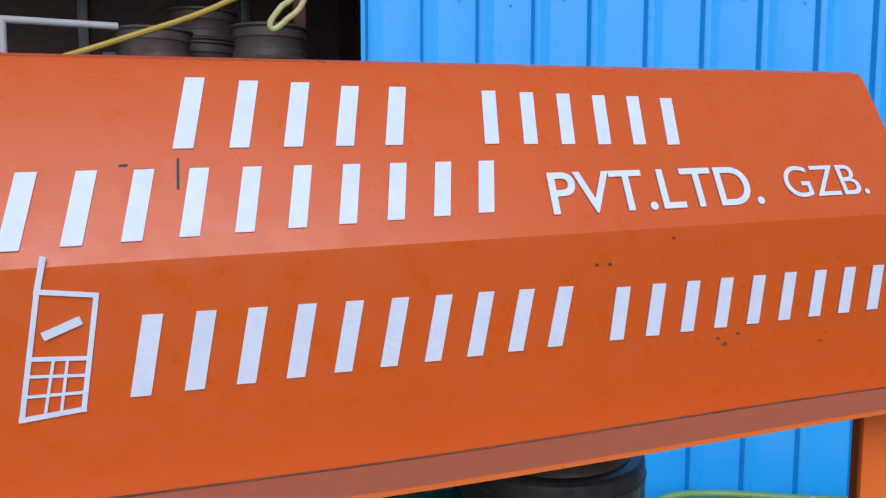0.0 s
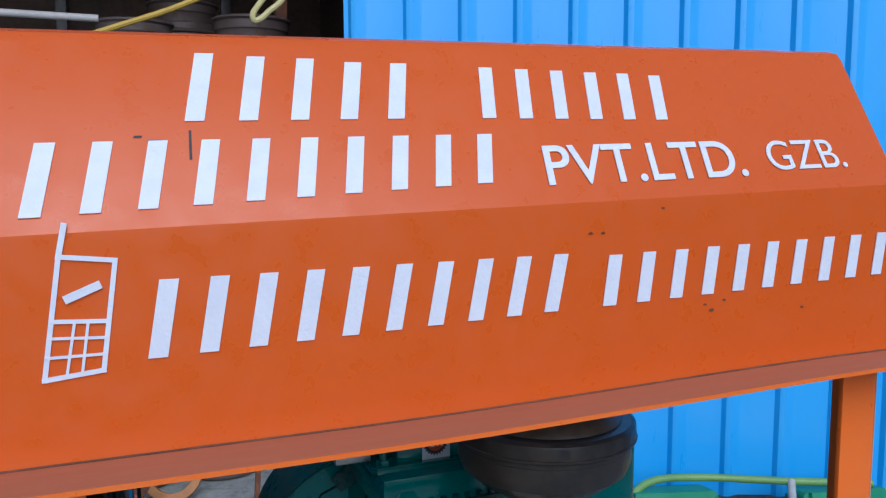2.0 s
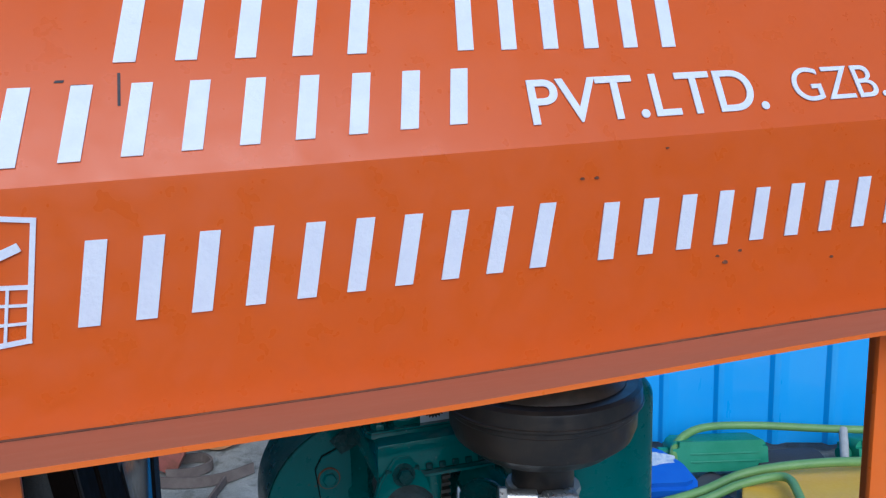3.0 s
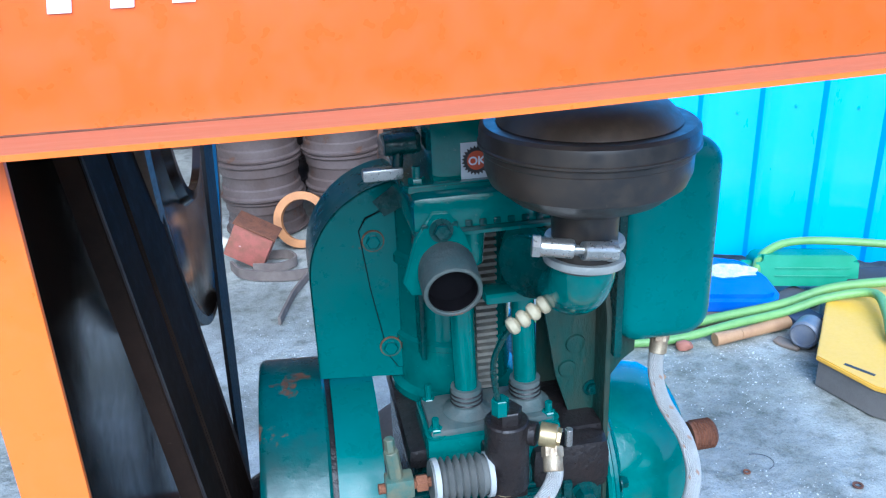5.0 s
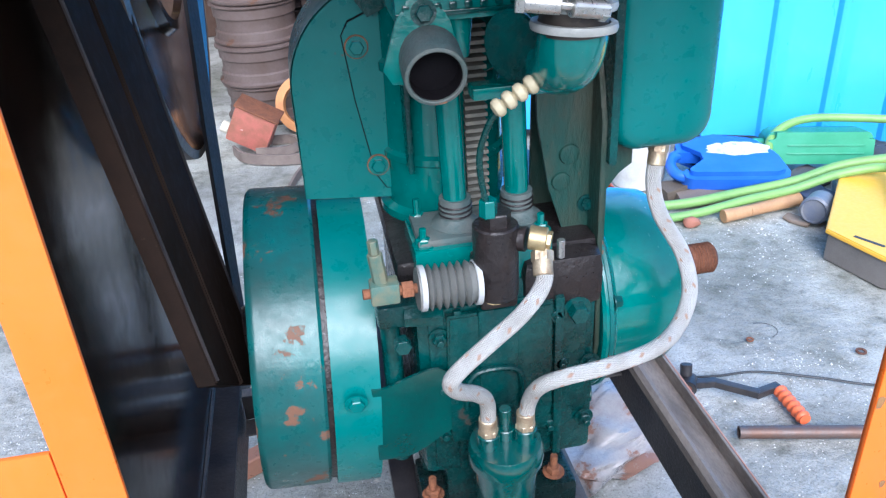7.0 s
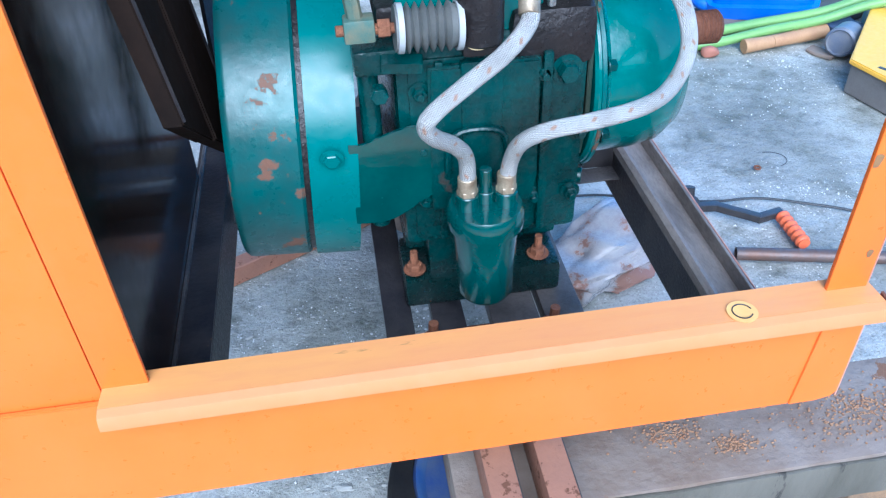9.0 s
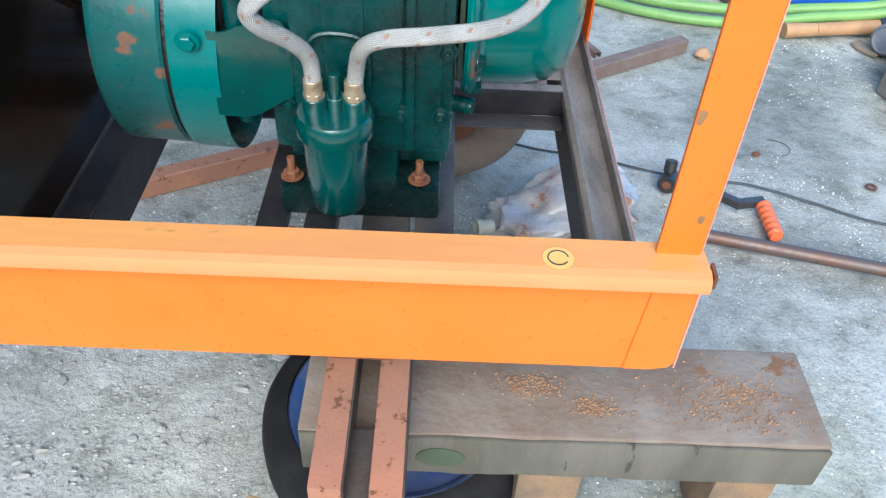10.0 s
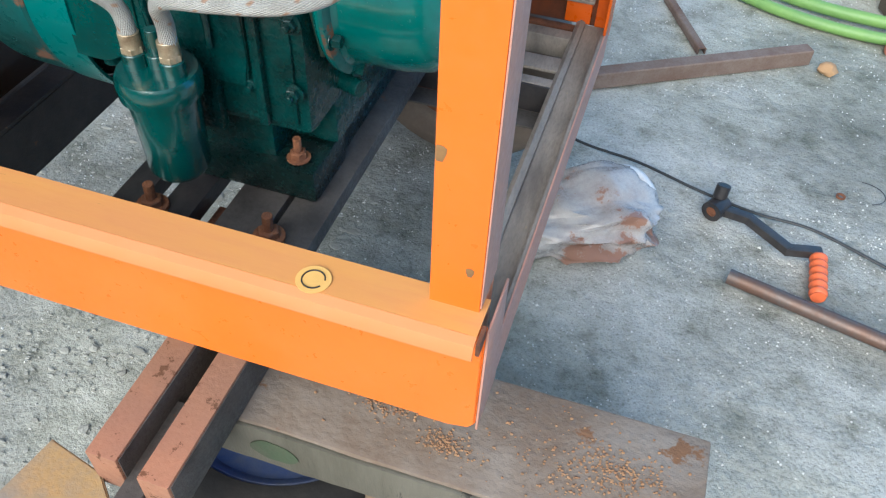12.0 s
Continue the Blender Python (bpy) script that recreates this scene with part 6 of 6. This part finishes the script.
def shed_front():
    """Stacks of steel wheel rims and what lies before them."""
    b = bm()
    spin(b, [(0.178, 0.0), (0.214, 0.0), (0.224, 0.006), (0.226, 0.016), (0.217, 0.021), (0.212, 0.026), (0.210, 0.062), (0.206, 0.066), (0.201, 0.070), (0.201, 0.122), (0.204, 0.128), (0.210, 0.134), (0.212, 0.178), (0.218, 0.184), (0.226, 0.190), (0.226, 0.199), (0.214, 0.205), (0.178, 0.205), (0.166, 0.18), (0.164, 0.10), (0.166, 0.02)], (0, 0, 0), (0, 0, 1), 56, True)
    me = mesh_of("wheel_rim", b, RIM, 30)
    for s, (x, y, n) in enumerate(((0.02, 4.5, 8), (0.475, 4.52, 8), (0.13, 5.3, 12), (0.44, 5.76, 13), (0.76, 4.98, 12))):
        for k in range(n):
            ob = tagged(new("wheel_rim", me), "grey-brown steel wheel rim in a tall stack", "wheel rim", "stacked wheel rims")
            ob.matrix_world = Matrix.Translation((x + 0.008 * math.sin(5 * k + s), y + 0.008 * math.cos(3 * k + 2 * s), 0.2055 * k)) @ Matrix.Rotation(0.7 * k + s, 4, "Z")
    t = thing("paint_tin", "rusty pink square tin tipped over on old belts", "tin", (-0.045, 3.93, 0.0))
    m = Matrix.Translation((0, 0, 0.135)) @ Matrix.Rotation(radians(28), 4, "Y") @ Matrix.Rotation(radians(-12), 4, "Z") @ Matrix.Rotation(radians(12), 4, "X")
    b = bm()
    box(b, -0.10, 0.10, -0.06, 0.06, -0.095, 0.095, 0.012, m)
    part("body", b, material("rusty_pink_tin", (0.42, 0.13, 0.1), 0.5, second=(0.22, 0.1, 0.06), amount=0.9, scale=16, wear=(0.6, 0.42, 0.38), wear_amount=0.3, wear_scale=14, bump=0.2), t)
    b = bm()
    box(b, -0.107, 0.107, -0.067, 0.067, 0.09, 0.10, 0.003, m)
    part("rim", b, RUST, t)
    b = bm()
    rod(b, m @ Vector((-0.10, -0.03, -0.05)), m @ Vector((-0.135, -0.03, -0.05)), 0.028)
    part("cap", b, material("pale_cap", (0.6, 0.56, 0.45), 0.5), t)
    b = bm()
    spin(b, [(0.105, -0.02), (0.145, -0.02), (0.145, 0.02), (0.105, 0.02)], (0.205, 4.16, 0.138), (-0.25, -0.9, 0.35), 48, True)
    single("tape_roll", b, material("orange_ring", (0.5, 0.22, 0.07), 0.6, second=(0.33, 0.14, 0.05), amount=0.6, scale=15), "orange-brown ring leaning on the rims", "ring")
    belt = material("old_rubber_belt", (0.14, 0.11, 0.095), 0.85, second=(0.22, 0.18, 0.15), amount=0.8, scale=14, bump=0.3)
    for pts, w in (([(-0.16, 3.92, 0.0), (-0.10, 3.80, 0.0), (0.05, 3.73, 0.0), (0.20, 3.72, 0.0), (0.34, 3.78, 0.0)], 0.05), ([(0.20, 3.72, 0.0), (0.13, 3.55, 0.0), (0.09, 3.40, 0.0), (0.06, 3.28, 0.0)], 0.035), ([(-0.05, 3.86, 0), (0.08, 3.84, 0), (0.16, 3.90, 0), (0.12, 4.0, 0), (0.0, 4.02, 0)], 0.045)):
        b = bm()
        path = smooth_path(pts, 8)
        a = [b.verts.new(p + Vector((0, 0, 0.001))) for p in path]
        c = [b.verts.new(p + Vector((0, 0, w))) for p in path]
        d2, e2 = [], []
        for i, p in enumerate(path):
            d = (path[min(i + 1, len(path) - 1)] - path[max(i - 1, 0)]).normalized()
            nn = Vector((-d.y, d.x, 0)) * 0.012
            d2.append(b.verts.new(p + nn + Vector((0, 0, w))))
            e2.append(b.verts.new(p + nn + Vector((0, 0, 0.001))))
        rings = list(zip(a, c, d2, e2))
        for r0, r1 in zip(rings, rings[1:]):
            for i in range(4):
                b.faces.new((r0[i], r0[(i + 1) % 4], r1[(i + 1) % 4], r1[i]))
        b.faces.new(rings[0])
        b.faces.new(rings[-1][::-1])
        single("rubber_belt", b, belt, "worn grey-brown rubber belt on the ground", "belt", "old belts")
    b = bm()
    box(b, -0.012, 0.012, -0.012, 0.012, 0.0, 1.9, 0.002, Matrix.Translation((0.568, 3.9, 0)) @ Matrix.Rotation(radians(4), 4, "Y"))
    single("steel_upright", b, RUST_BRIGHT, "thin rust-red steel bar standing by stacked rims", "bar")
    # rail, rope and posts in the shed's dark
    b = bm()
    rod(b, (-1.6, 5.0, 2.44), (-0.05, 5.0, 2.43), 0.02)
    rod(b, (-0.62, 5.0, 2.43), (-0.62, 5.0, 0.0), 0.022)
    rod(b, (-1.58, 5.0, 2.43), (-1.58, 5.0, 0.0), 0.022)
    single("rail", b, material("white_rail", (0.55, 0.52, 0.5), 0.5, scale=8), "white pipe rail standing in the shed", "rail")
    yellow = material("yellow_strap", (0.55, 0.36, 0.04), 0.55, second=(0.4, 0.25, 0.04), amount=0.5, scale=20)
    b = bm()
    tube(b, [(-0.75, 4.2, 1.98), (-0.013, 4.2, 2.249), (0.463, 4.2, 2.45), (1.1, 4.25, 2.85), (1.55, 4.3, 3.6)], 0.014, 8, 8)
    single("strap", b, yellow, "yellow strap stretched across the shed opening", "strap")
    b = bm()
    tube(b, [(0.88, 4.0, 3.62), (0.86, 4.0, 2.9), (0.80, 4.0, 2.47), (0.70, 4.0, 2.34), (0.645, 4.0, 2.30), (0.632, 4.0, 2.33), (0.68, 4.01, 2.40), (0.77, 4.02, 2.52), (0.84, 4.02, 3.0), (0.85, 4.02, 3.62)], 0.014, 8, 8)
    single("strap", b, material("pale_yellow_strap", (0.6, 0.52, 0.22), 0.55, amount=0.4, scale=20), "pale yellow strap loop hanging in the shed", "strap")
    b = bm()
    box(b, 0.93, 1.0, 5.1, 5.17, 0, 3.6, 0.004)
    single("trim_shed_upright", b, RUST, "rust-brown upright in the shed", "post", kind="structure")


shed_front()


def grit():
    """Pale chips and grit strewn over the concrete."""
    verts, faces = [], []
    for k in range(34000):
        x, y = random.uniform(-0.7, 2.5), random.uniform(0.45, 3.3)
        if noise.noise(Vector((x * 1.7, y * 1.7, 4))) < random.uniform(-0.45, 0.25) or noise.noise(Vector((x * 11, y * 11, 9))) < random.uniform(-0.4, 0.3):
            continue
        r = random.uniform(0.0010, 0.0029) * (1.0 + (random.random() < 0.04) * 0.7)
        a, i = random.uniform(0, 6.28), len(verts)
        z = -0.006 + 0.006 * noise.noise(Vector((x * 0.9, y * 0.9, 0)))
        for q in range(4):
            verts.append((x + r * random.uniform(0.6, 1.3) * math.cos(a + 1.57 * q), y + r * random.uniform(0.6, 1.3) * math.sin(a + 1.57 * q), z))
        verts.append((x + r * random.uniform(-0.3, 0.3), y + r * random.uniform(-0.3, 0.3), z + r * random.uniform(0.8, 1.4)))
        faces += [(i + q, i + (q + 1) % 4, i + 4) for q in range(4)]
    me = bpy.data.meshes.new("grit")
    me.from_pydata(verts, [], faces)
    me.materials.append(material("pale_grit", (0.64, 0.65, 0.64), 0.55, second=(0.4, 0.38, 0.35), amount=0.8, scale=25, bump=0.0))
    tagged(new("grit", me), "pale stone chips and grit on the concrete", "grit", kind="stuff")


grit()



def rubble():
    """Broken crust of the concrete beside and under the trolley."""
    b = bm()
    for k in range(4200):
        x, y = random.uniform(-0.7, 0.42), random.uniform(0.35, 1.75)
        if noise.noise(Vector((x * 3.5, y * 3.5, 7))) < random.uniform(-0.5, 0.5):
            continue
        r = random.uniform(0.0016, 0.0048) * (1.0 + (random.random() < 0.08) * 1.2)
        lump(b, (x, y, r * 0.15 - 0.004), (r * random.uniform(0.9, 1.9), r * random.uniform(0.7, 1.2), r * random.uniform(0.25, 0.5)), k, 1, 0.8, 2.0)
    single("rubble", b, material("crumbled_concrete", (0.38, 0.38, 0.35), 0.9, second=(0.24, 0.235, 0.2), amount=0.8, scale=9, bump=0.4), "broken concrete crumbs beside the trolley", "rubble", kind="stuff", angle=15)


rubble()
